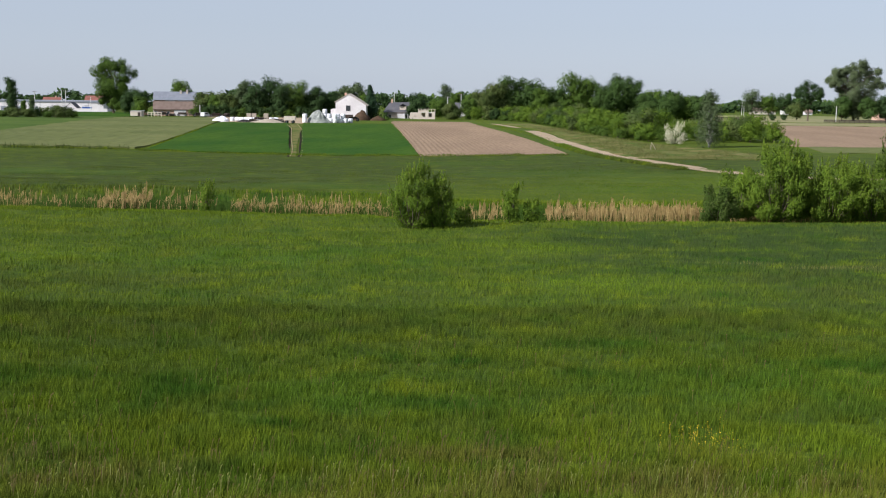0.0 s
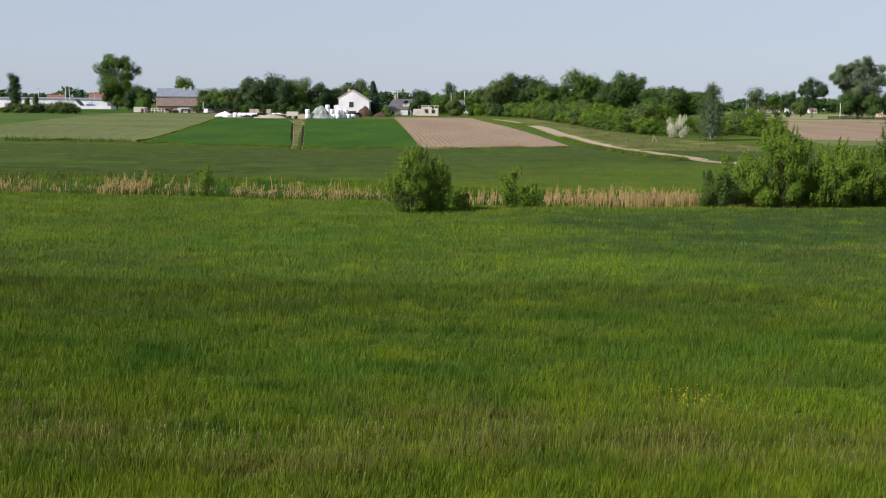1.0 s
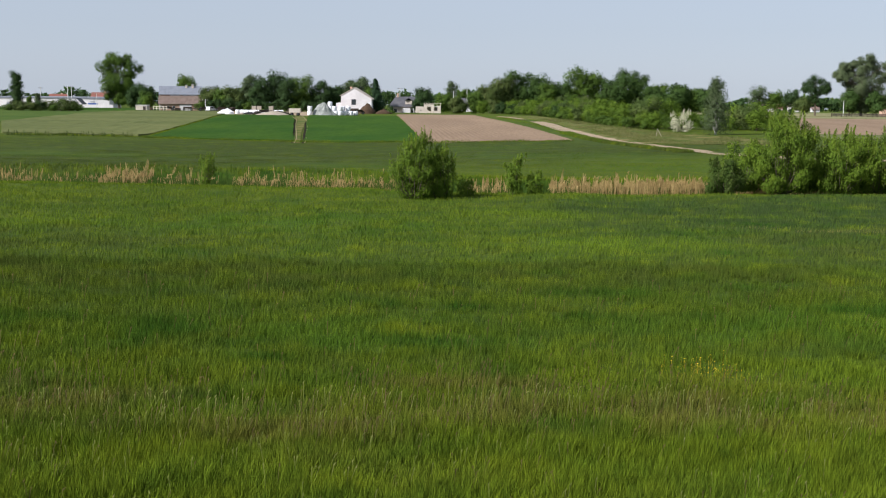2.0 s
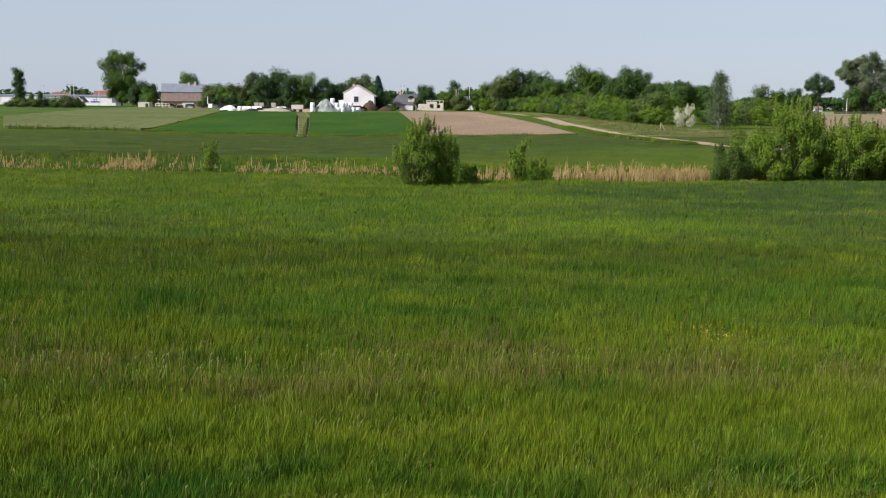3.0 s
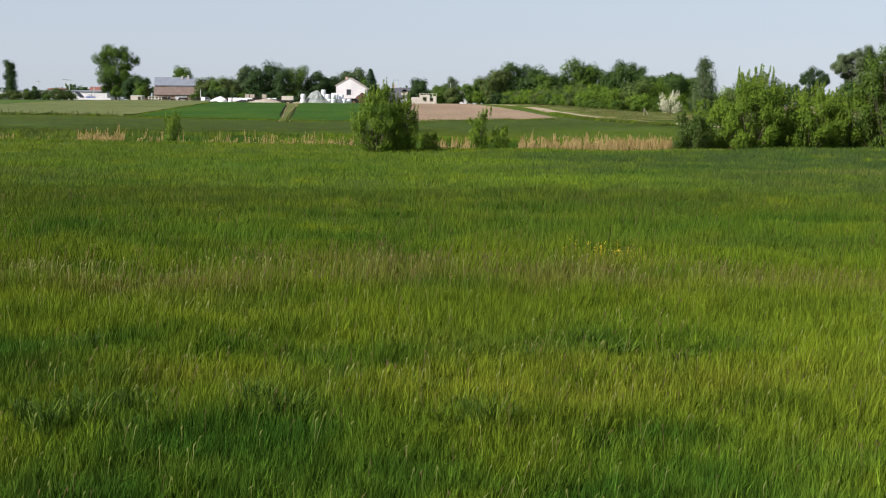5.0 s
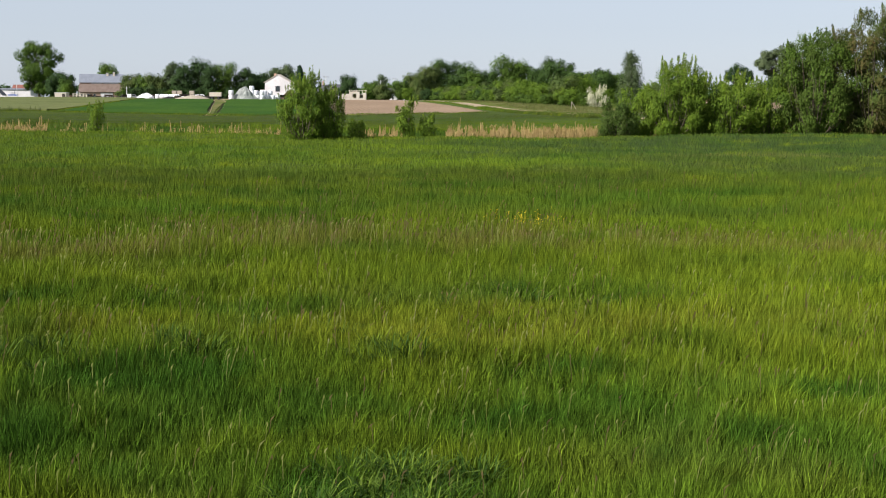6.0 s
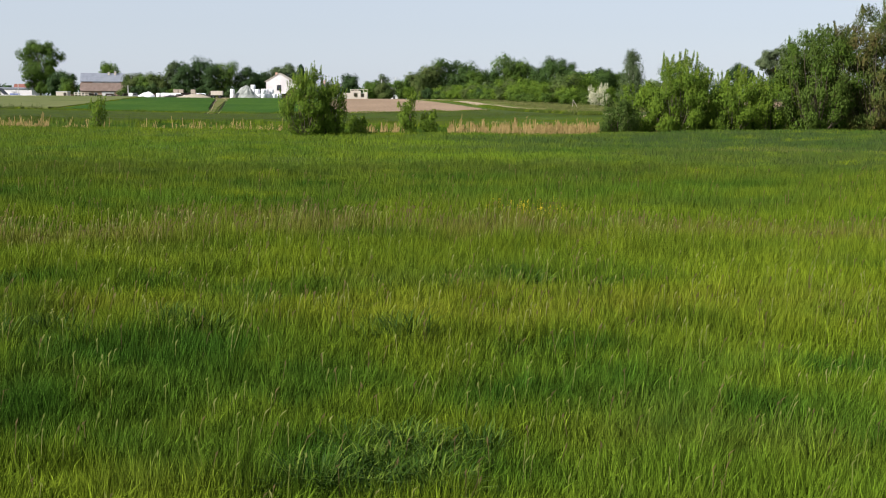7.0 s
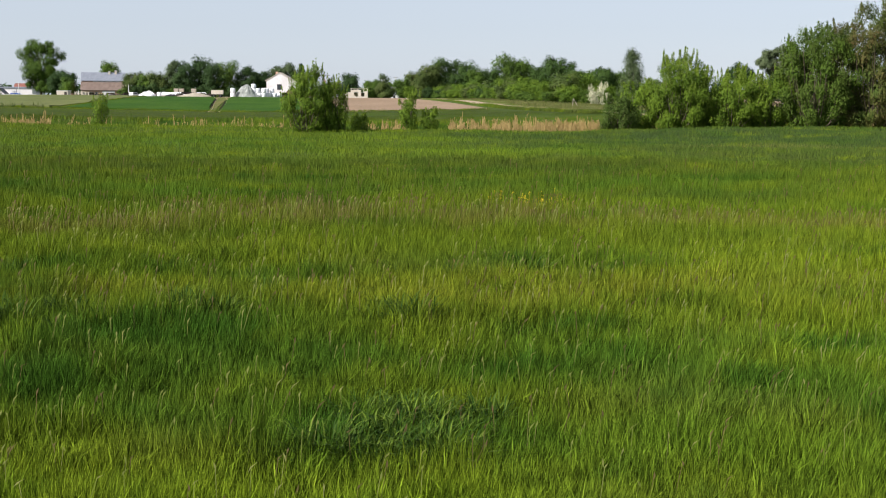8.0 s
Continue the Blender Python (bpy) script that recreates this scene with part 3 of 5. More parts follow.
def field(name, left, right, near_to_far, mat, height, label, category="field", ridge=0.0, pitch=0.8, across=60, along=50, drill=0.05):
    """A field as a low body of crop or soil between two side lines (x at each y), with upright edges."""
    near, far = near_to_far
    near = near if isinstance(near, tuple) else (near, near)
    u, v = np.linspace(0, 1, across), np.linspace(0, 1, along)
    yl, yr = near[0] + (far - near[0]) * v, near[1] + (far - near[1]) * v
    la, ra = np.array(left, float), np.array(right, float)
    lx, rx = np.interp(yl, la[:, 1], la[:, 0]), np.interp(yr, ra[:, 1], ra[:, 0])
    lx = lx + 0.25 * (value_noise(yl / 3, yl * 0 + 1, 11) - 0.5)
    rx = rx + 0.25 * (value_noise(yr / 3, yr * 0 + 5, 12) - 0.5)
    X = lx[:, None] + (rx - lx)[:, None] * u
    Y = yl[:, None] + (yr - yl)[:, None] * u
    Y[0] += 2.6 * (value_noise(X[0] / 4, X[0] * 0, 17) - 0.5)
    Z = gz(Y) - dip(X, Y) + height + drill * (value_noise(X / 1.2, Y / 2.5, 21) - 0.5) * 2
    if ridge:
        rows_across = round(float(np.mean(rx - lx)) / pitch)
        Z = Z + ridge * np.cos(2 * np.pi * rows_across * u)
    geo = Geo()
    V = np.stack([X, Y, Z], -1)
    n = across
    i = (np.arange(along - 1)[:, None] * n + np.arange(n - 1)).ravel()
    geo.add(V.reshape(-1, 3), np.stack([i, i + 1, i + n + 1, i + n], 1))
    for rim in (V[0], V[:, -1], V[::-1, 0], V[-1, ::-1]):
        low = rim.copy()
        low[:, 2] = gz(low[:, 1]) - dip(low[:, 0], low[:, 1]) - 0.1
        k = np.arange(len(rim) - 1)
        geo.add(np.concatenate([low, rim]), np.stack([k, k + 1, k + 1 + len(rim), k + len(rim)], 1))
    return tagged(new(name, geo.mesh(name, mat, False)), label, category, kind="structure")


def ribbon(name, path, width, mat, label, lift=0.05, category="track"):
    """A track that follows the land, worn a little hollow in two wheel lines."""
    path = np.array(path, float)
    d = np.concatenate([[0], np.cumsum(np.linalg.norm(np.diff(path, axis=0), axis=1))])
    s = np.arange(0, d[-1], 1.5)
    c = np.stack([np.interp(s, d, path[:, 0]), np.interp(s, d, path[:, 1])], 1)
    for _ in range(4):
        c[1:-1] = (c[:-2] + 2 * c[1:-1] + c[2:]) / 4
    t = unit(np.gradient(c, axis=0))
    side = np.stack([t[:, 1], -t[:, 0]], 1)
    u = np.linspace(-0.5, 0.5, 9)
    w = width * (1 + 0.25 * (value_noise(s / 6, s * 0, 31) - 0.5))
    P = c[:, None] + side[:, None] * (w[:, None] * u)[..., None]
    Z = land_height(P[..., 0], P[..., 1]) + lift + 0.03 - 0.05 * (np.abs(np.abs(u) - 0.27) < 0.1) - 0.05 * (np.abs(u) > 0.45)
    V = np.concatenate([P, Z[..., None]], -1).reshape(-1, 3)
    n = len(u)
    i = (np.arange(len(s) - 1)[:, None] * n + np.arange(n - 1)).ravel()
    return tagged(new(name, Geo().add(V, np.stack([i, i + 1, i + n + 1, i + n], 1)).mesh(name, mat, True)), label, category, kind="structure")


# fields between the ditch and the farm
field("field_rye", [(-69, 184.1), (-89.6, 238.5), (-97, 340), (-99, 372)], [(-51, 184.1), (-49.7, 201.9), (-51, 219.8), (-54.5, 260.8), (-62, 330), (-69, 372)],
      (193, 372), RYE, 0.28, "pale grey-green field of young rye beside the crop", across=70, along=70, drill=0.1)
field("field_crop", [(-47.9, 188.2), (-48.7, 201), (-50.3, 217.4), (-54, 259.4), (-61.5, 330)], [(-24.5, 188.2), (-27.7, 210.1), (-37, 282.3), (-42, 318)],
      (190, 317), CROP, 0.16, "deep green field of young crop", across=50, along=60, drill=0.06)
field("field_crop_east", [(-22.6, 184.8), (-25.6, 211.8), (-32.3, 267.5), (-38, 320)], [(-4.1, 184.8), (-8.3, 238.8), (-16.5, 340)],
      (188.5, 319), CROP, 0.16, "deep green field of young crop beside ploughed land", across=50, along=60, drill=0.06)
field("field_ploughed", [(-3.4, 179), (-7.7, 235.3), (-16, 345)], [(19.4, 179), (18.8, 189.3), (16.8, 223.1), (13.5, 265.4), (8.5, 316.1), (6.3, 362)],
      ((187.2, 185.6), 360), SOIL, 0.08, "bare pinkish-brown ploughed field with fine furrows", ridge=0.024, pitch=0.85, across=157, along=60, drill=0.012)
field("field_ploughed_east", [(58, 205), (67, 230), (93, 345), (100, 372)], [(140, 205), (170, 372)],
      (214, 368), SOIL, 0.08, "bare brown ploughed field beyond the bushes", ridge=0.012, pitch=3.0, across=160, along=40, drill=0.02)
field("field_verge_east", [(60, 186), (64, 213)], [(110, 180), (130, 213)],
      (194, 213), RYE, 0.08, "pale strip of thin crop before the ploughed field", across=50, along=20, drill=0.1)
ribbon("dirt_track_far", [(13.2, 340), (15.6, 322), (18.4, 300)], 1.7, SAND, "far end of a sandy track, half grown over")
ribbon("dirt_track", [(19.9, 280), (20.6, 265), (21.4, 229), (23.0, 213), (24.4, 190), (26.0, 177), (28.3, 166), (30.5, 157), (32.8, 149), (36, 144), (44, 139), (58, 134)],
       3.3, SAND, "pale sandy farm track curving through the grass")
for rut, line in (("wheel_rut", [(-24.2, 182.7), (-25.5, 195.5), (-27.4, 210.1), (-31, 236.6), (-36.7, 281.4), (-40.4, 301.5), (-42.1, 312.4)]),
                  ("wheel_rut_east", [(-22.6, 182.7), (-23.9, 195.5), (-25.7, 210.1), (-28.7, 236.6), (-33, 271.3), (-36.9, 296.9), (-39.1, 310.6)])):
    # a nearly flat ribbon whose dark colour paints the deep rut's shadow
    ribbon(rut, line, 0.4, RUTSHADE, "wheel rut between the crop fields, its shade painted dark", 0.02)
    ribbon(rut + "_bank", [(x + 0.36, y) for x, y in line], 0.12, SAND, "thin sandy bank beside a wheel rut", 0.12)
field("field_strip", [(-24, 182.7), (-27.3, 210.1), (-36.4, 283.2), (-40.7, 310.6)], [(-23, 182.7), (-26.3, 210.1), (-34.2, 283.2), (-39.1, 310.6)],
      (184, 306), VERGE, 0.1, "narrow grassy strip between two wheel ruts", across=10, along=60, drill=0.008)
field("field_pasture", [(-107.6, 233.9), (-130.6, 301.5), (-165, 384)], [(-89.6, 233.9), (-97.6, 340), (-99.8, 383)], (228, 382), PASTURE, 0.1,
      "dull green pasture beside the rye", across=40, along=40, drill=0.03)
field("yard", [(-70, 316), (-82, 420)], [(-36, 316), (-28, 420)], (318, 412), SAND, 0.06, "trodden sandy farmyard", "yard", across=40, along=30, drill=0.02)
field("field_fallow", [(101, 370), (110, 440)], [(190, 370), (230, 440)], (374, 436), FALLOW, 0.12, "pale dry fallow strip beyond ploughed land", across=60, along=20)
field("field_fallow_far", [(100, 460), (160, 900)], [(330, 460), (560, 900)], (462, 880), FALLOW, 0.12, "wide pale fallow land towards the village", across=60, along=50)
field("field_far_green", [(-160, 380), (-240, 520)], [(-100, 380), (-112, 520)], (384, 520), CROP, 0.2, "green field before the white hall", across=50, along=30)
field("field_verge", [(27.5, 168), (25.6, 190), (23.4, 222), (23, 265), (19.8, 305), (15.6, 345)], [(52, 168), (46, 195), (37, 216), (31, 250), (28, 300), (24, 345)],
      (172, 345), VERGE, 0.1, "dry olive grass verge between track and hedge", "verge", across=30, along=60, drill=0.08)

# ---- meadow grass ----
def blades(geo, rng, x, y, h, w, lean, bend=True, outx=0.0, outy=0.0):
    """Upright blades of grass: two steps and a point each, or one triangle."""
    n = len(x)
    z = land_height(x, y)
    a = rng.uniform(0, np.pi, n)
    ux, uy = np.cos(a) * w * 0.5, np.sin(a) * w * 0.5
    wind = (rng.normal(0.14, 0.24, n) + outx) * lean
    lx, ly = h * wind, h * (rng.normal(0.04, 0.24, n) + outy) * lean
    if not bend:
        v = np.stack([np.stack([x - ux, y - uy, z - 0.03], 1), np.stack([x + ux, y + uy, z - 0.03], 1),
                      np.stack([x + lx, y + ly, z + h], 1)], 1).reshape(-1, 3)
        geo.add(v, np.arange(3 * n).reshape(n, 3))
        return
    v = np.stack([np.stack([x - ux, y - uy, z - 0.03], 1), np.stack([x + ux, y + uy, z - 0.03], 1),
                  np.stack([x + ux * 0.8 + lx * 0.35, y + uy * 0.8 + ly * 0.35, z + h * 0.6], 1),
                  np.stack([x - ux * 0.8 + lx * 0.35, y - uy * 0.8 + ly * 0.35, z + h * 0.6], 1),
                  np.stack([x + lx, y + ly, z + h * np.maximum(0.4, 1 - 0.35 * np.abs(wind))], 1)], 1).reshape(-1, 3)
    k = np.arange(n)[:, None] * 5
    first = geo.n
    geo.add(v, k + np.array([0, 1, 2, 3]))
    geo.f.setdefault(3, []).append(k + np.array([3, 2, 4]) + first)


def scatter(rng, n, near, far, power):
    """Places in the meadow, thinning out with the distance from its southern edge."""
    u = rng.uniform(0, 1, n)
    p = 2 - power
    d = (near ** p + u * (far ** p - near ** p)) ** (1 / p) if abs(p) > 1e-6 else near * (far / near) ** u
    s = rng.uniform(-1, 1, n)
    return 2.5 + 0.02 * d + s * (0.41 * d + 3.0), d


def sward(x, y):
    """Height of the grass from place to place."""
    return 0.12 + 0.2 * value_noise(x / 3.2, y / 1.9, 41) + 0.2 * value_noise(x / 1.0, y / 0.8, 43) + 0.19 * value_noise(x / 0.3, y / 0.28, 44)


def tufted(rng, count, each, near, far, power, spread):
    """Places of blades that stand in tufts, with the direction out of the tuft and the tuft's own vigour."""
    cx, cy = scatter(rng, count // each, near, far, power)
    vigour = np.repeat(rng.uniform(0.75, 1.15, len(cx)), each)
    ox, oy = rng.normal(0, spread, (2, len(vigour)))
    return np.repeat(cx, each) + ox, np.repeat(cy, each) + oy, ox / spread, oy / spread, vigour


grass_rng = np.random.default_rng(7)
for near, far, count, each, spread, power, width, curved, lean, mat in (
        (8.2, 24, 64000, 9, 0.06, 1.1, 0.015, True, 0.8, BLADES), (8.2, 28, 640000, 12, 0.07, 1.25, 0.013, False, 0.75, BLADES),
        (25, 54, 420000, 12, 0.14, 1.3, 0.018, False, 0.7, MIDBLADES), (50, 106, 330000, 12, 0.5, 1.2, 0.030, False, 0.8, FARBLADES), (100, 194, 160000, 3, 1.0, 1.1, 0.055, False, 1.0, BANDBLADES)):
    gx, gy, ox, oy, vigour = tufted(grass_rng, count, each, near, far, power, spread)
    tuft = value_noise(gx / 0.42, gy / 0.36, 46) * 0.6 + value_noise(gx / 1.3, gy / 0.9, 47) * 0.6
    keep = (np.abs(gy - reed_line(gx) - np.interp(gx, [-12, 0], [5.0, 6.5])) > 1.6) & (gy < np.interp(gx, [-70, -50, -48, -24, -4.5, -3.5, 18.5, 20, 36], [193, 192, 190, 190, 188.5, 187, 185.5, 172, 144]) - 0.6) & (grass_rng.uniform(0, 1, len(gx)) < (0.2 + tuft if near < 90 else 1.0))
    gx, gy, ox, oy, vigour = gx[keep], gy[keep], ox[keep], oy[keep], vigour[keep]
    geo = Geo()
    tall = sward(gx, gy) * vigour * grass_rng.uniform(0.7, 1.1, len(gx)) * (1.0 if near < 10 else 0.8 if near < 40 else 0.55 if near < 90 else 0.2)
    blades(geo, grass_rng, gx, gy, tall, width * grass_rng.uniform(0.6, 1.4, len(gx)), lean, curved, 0.28 * ox, 0.28 * oy)
    tagged(new("meadow_grass", geo.mesh("meadow_grass", mat)), "tall green meadow grass with rust and yellow patches", "grass", kind="stuff")
# rough taller grass along the track, the verge and the far bank of the ditch
count = 60000
gx, gy = grass_rng.uniform(8, 56, count), grass_rng.uniform(140, 320, count)
side = np.abs(gx - np.interp(gy, [144, 157, 177, 213, 265, 340], [36, 30.5, 26, 23, 20.6, 14]))
keep = ((side > 1.7) & (side < 4.0)) | ((gx > 24) & (gy > 172) & (side > 1.7) & (grass_rng.uniform(0, 1, count) < 0.3) & (gx < np.interp(gy, [172, 195, 250, 340], [52, 46, 31, 24])))
geo = Geo()
blades(geo, grass_rng, gx[keep], gy[keep], grass_rng.uniform(0.12, 0.34, keep.sum()), np.full(keep.sum(), 0.05), 1.0, False)
ty = grass_rng.uniform(150, 214, 14000)  # a dense tall fringe on the track's low side
tx = np.interp(ty, [139, 144, 149, 157, 166, 177, 190, 213, 229], [44, 36, 32.8, 30.5, 28.3, 26.0, 24.4, 23.0, 21.4]) - grass_rng.uniform(1.9, 3.6, 14000)
blades(geo, grass_rng, tx, ty, grass_rng.uniform(0.25, 0.5, 14000), np.full(14000, 0.07), 0.8, False)
gx = grass_rng.uniform(-70, 60, 16000)
gy = reed_line(gx) + np.interp(gx, [-12, 0], [6.8, 9.0]) + grass_rng.uniform(0, 5, 16000)
blades(geo, grass_rng, gx, gy, grass_rng.uniform(0.15, 0.45, 16000), np.full(16000, 0.06), 1.2, False)
gx = grass_rng.uniform(-70, 19, 16000)
gy = np.interp(gx, [-70, -50, -48, -24, -4.5, -3.5, 18.5], [193, 192.5, 190, 189, 188, 187.2, 185.6]) + grass_rng.normal(-0.3, 1.0, 16000)
blades(geo, grass_rng, gx, gy, grass_rng.uniform(0.12, 0.5, 16000) * value_noise(gx / 2.2, gy, 49), np.full(16000, 0.1), 1.2, False)
gx = grass_rng.uniform(-60, -49, 4000)
gy = np.interp(-gx, [49.3, 50.6, 54.6, 58.6], [200, 219, 260, 298]) + grass_rng.normal(0, 2.0, 4000)
blades(geo, grass_rng, gx, gy, grass_rng.uniform(0.1, 0.4, 4000), np.full(4000, 0.1), 1.2, False)
vx, vy = grass_rng.uniform(20, 52, 60000), grass_rng.uniform(170, 300, 60000)
on = (vx > np.interp(vy, [168, 190, 222, 265, 305], [28.5, 26.6, 24.4, 24, 20.8])) & (vx < np.interp(vy, [168, 195, 216, 250, 300], [52, 46, 37, 31, 28])) & (value_noise(vx / 2.5, vy / 6, 57) > 0.35)
dry = Geo()
blades(dry, grass_rng, vx[on], vy[on], grass_rng.uniform(0.2, 0.6, on.sum()), np.full(on.sum(), 0.05), 1.0, False)
tagged(new("verge_grass", dry.mesh("verge_grass", DRYGRASS)), "dry brownish grass tufts on the verge", "grass", kind="stuff")
tagged(new("rough_grass", geo.mesh("rough_grass", FARBLADES)), "rough taller grass beside the track and ditch", "grass", kind="stuff")


def seed_heads(count, near, far, seed, mat, name, label, rusty):
    """Thin stalks that stand over the grass with drooping heads, thickest in the rusty stands."""
    rng = np.random.default_rng(seed)
    x, y = scatter(rng, count, near, far, 1.3)
    rust = np.zeros(count)
    for stands, share in ((RUST_STANDS, 1.0), (OCHRE_STANDS, 0.25)):
        for sx, sy, rx, ry in stands:
            rust = np.maximum(rust, share * np.exp(-((x - sx) / rx) ** 2 - ((y - sy) / ry) ** 2))
    keep = rng.uniform(0, 1, count) < 0.006 + rusty * rust + 0.018 * value_noise(x / 2.0, y / 1.2, 48)
    x, y = x[keep], y[keep]
    n = len(x)
    z, h = land_height(x, y), sward(x, y) + rng.uniform(-0.02, 0.12, len(x))
    lx, ly = h * rng.normal(0.12, 0.14, n), h * rng.normal(0.0, 0.12, n)
    w = 0.0014 + 0.0001 * y
    geo = Geo()
    v = np.stack([np.stack([x - w, y, z], 1), np.stack([x + w, y, z], 1), np.stack([x + lx + w, y + ly, z + h], 1), np.stack([x + lx - w, y + ly, z + h], 1)], 1)
    geo.add(v.reshape(-1, 3), np.arange(4 * n).reshape(n, 4))
    size = 0.005 + 0.0004 * y
    top = np.stack([x + lx * 1.08, y + ly, z + h], 1)
    dx, dz = rng.normal(0.02, 0.02, n), rng.uniform(0.04, 0.09, n)
    v = np.stack([top - np.stack([dx, dx * 0, dz], 1) * 0.6, top + np.stack([size, size * 0, size * 0], 1), top + np.stack([dx, dx * 0, dz * 0.5], 1), top - np.stack([size, size * 0, size * 0], 1)], 1)
    geo.add(v.reshape(-1, 3), np.arange(4 * n).reshape(n, 4))
    tagged(new(name, geo.mesh(name, mat)), label, "grass", kind="stuff")


seed_heads(44000, 8.0, 48, 81, SEEDHEAD, "seed_heads", "thin grass stalks with reddish-brown seed heads", 0.2)
seed_heads(50000, 8.0, 30, 82, PALEHEAD, "pale_seed_heads", "thin grass stalks with pale yellowish seed heads", 0.04)


def tussock(x, y, wide, high, count, seed, label):
    """A tuft of long arching leaves."""
    rng = np.random.default_rng(seed)
    geo = Geo()
    r, a = wide * 0.32 * np.sqrt(rng.uniform(0, 1, count)), rng.uniform(0, 2 * np.pi, count)
    bx, by = r * np.cos(a), r * np.sin(a) * 0.75
    a2 = a + rng.normal(0, 1.4, count)
    out, h = wide * rng.uniform(0.05, 0.42, count), high * rng.uniform(0.45, 1.15, count)
    ux, uy = np.sin(a2) * 0.008, -np.cos(a2) * 0.008
    rows = []
    for t, k in ((0.0, 1.0), (0.4, 1.0), (0.75, 0.8), (1.0, 0.12)):
        px, py = bx + np.cos(a2) * out * t ** 1.6 * 1.6, by + np.sin(a2) * out * t ** 1.6 * 1.6
        pz = h * (1.55 * t - 0.72 * t * t) - 0.02
        rows += [np.stack([px - ux * k, py - uy * k, pz], 1), np.stack([px + ux * k, py + uy * k, pz], 1)]
    v = np.stack(rows, 1).reshape(-1, 3)
    base = np.arange(count)[:, None] * 8
    geo.add(v, np.concatenate([base + np.array([2 * k, 2 * k + 1, 2 * k + 3, 2 * k + 2]) for k in range(3)]))
    ob = new("grass_tussock", geo.mesh("grass_tussock", TUSSOCK))
    ob.matrix_basis = pose(x, y, float(land_height(np.array(x), np.array(y))))
    tagged(ob, label, "grass tuft", "grass tussocks")


tuft_rng = np.random.default_rng(19)
for k in range(18):
    x, y = 3.6 + tuft_rng.normal(0, 0.6), 11.0 + tuft_rng.normal(0, 0.5)
    tussock(x, y, tuft_rng.uniform(0.5, 0.95), tuft_rng.uniform(0.36, 0.56), 190, 183 + k, "arching deep green grass tussock among meadow grass")
for k in range(20):
    tussock(tuft_rng.uniform(-6.5, 9), tuft_rng.uniform(19.4, 22.0), tuft_rng.uniform(0.5, 1.0), tuft_rng.uniform(0.34, 0.5), 70, 203 + k, "dark lush grass tussock in a row across the meadow")
for k in range(18):
    tussock(tuft_rng.uniform(-3, 4), tuft_rng.uniform(14.2, 18.5), tuft_rng.uniform(0.5, 0.9), tuft_rng.uniform(0.35, 0.65), 110, 243 + k, "dark lush grass tussock in the meadow")


def flowers(x, y, rx, ry, count, seed):
    rng = np.random.default_rng(seed)
    px, py = x + rng.normal(0, rx, count), y + rng.normal(0, ry, count)
    pz = land_height(px, py) + sward(px, py) * 0.78 + rng.uniform(-0.04, 0.04, count)
    geo = Geo()
    leaves(geo, rng, np.stack([px, py, pz], 1), rng.normal(size=(count, 3)) + (0, -1, 1.5), 0.03, 0.028)
    n = count
    v = np.stack([np.stack([px - 0.004, py, pz - 0.5], 1), np.stack([px + 0.004, py, pz - 0.5], 1), np.stack([px, py, pz], 1)], 1).reshape(-1, 3)
    tagged(new("buttercups", geo.add(v, np.arange(3 * n).reshape(n, 3)).mesh("buttercups", BUTTERCUP)), "patch of small yellow meadow flowers", "flowers", kind="stuff")


flowers(7.4, 33.1, 0.6, 0.5, 90, 91)


# ---- reeds along the ditch ----
def reeds(name, count, mat, label, seed, segments, low, high, head, ahead=0.0):
    rng = np.random.default_rng(seed)
    geo = Geo()
    total = sum((b - a) * k for a, b, k in segments)
    for a, b, k in segments:
        n = int(count * (b - a) * k / total)
        x = rng.uniform(a, b, n)
        x = x + 0.25 * np.sin(x * 7.0)
        y = reed_line(x) + np.interp(x, [-12, 0], [5.0, 6.6]) + rng.normal(0, 1.0, n) - ahead
        z = land_height(x, y)
        h = rng.uniform(low, high, n) * (0.75 + 0.5 * value_noise(x / 0.8, y / 0.8, seed))
        w = rng.uniform(0.018, 0.034, n)
        lx, ly = rng.normal(0.04, 0.10, n) * h, rng.normal(0, 0.08, n) * h
        v = np.stack([np.stack([x - w, y, z], 1), np.stack([x + w, y, z], 1),
                      np.stack([x + lx + w * 0.7, y + ly, z + h], 1), np.stack([x + lx - w * 0.7, y + ly, z + h], 1)], 1)
        geo.add(v.reshape(-1, 3), np.arange(4 * n).reshape(n, 4))
        c = np.stack([x + lx * 1.05, y + ly, z + h], 1)
        m = rng.uniform(0, 1, n) < head
        leaves(geo, rng, c[m], rng.normal(size=(m.sum(), 3)), 0.26, 0.055, np.array([0.15, 0, 1.0]))
        side = np.stack([x + lx * 0.5, y + ly * 0.5, z + h * 0.5], 1) + rng.normal(0, 0.12, (n, 3))
        leaves(geo, rng, side, rng.normal(size=(n, 3)), 0.4, 0.04, np.array([0.3, 0.1, 1.0]))
    return tagged(new(name, geo.mesh(name, mat)), label, "reeds", kind="stuff")


reeds("dry_reeds", 1900, STRAWREED, "tall dry straw-coloured reeds along a ditch", 51,
      [(-43, -38, 0.7), (-37, -31.5, 0.35), (-26.5, -21, 0.4), (-19, -15, 0.8), (-14.5, -4, 1.0)], 0.7, 1.1, 0.7)
reeds("dry_reeds", 900, STRAWREED, "dense pale clump of tall dry reeds", 55, [(-31.6, -27.4, 1)], 0.85, 1.2, 0.7)
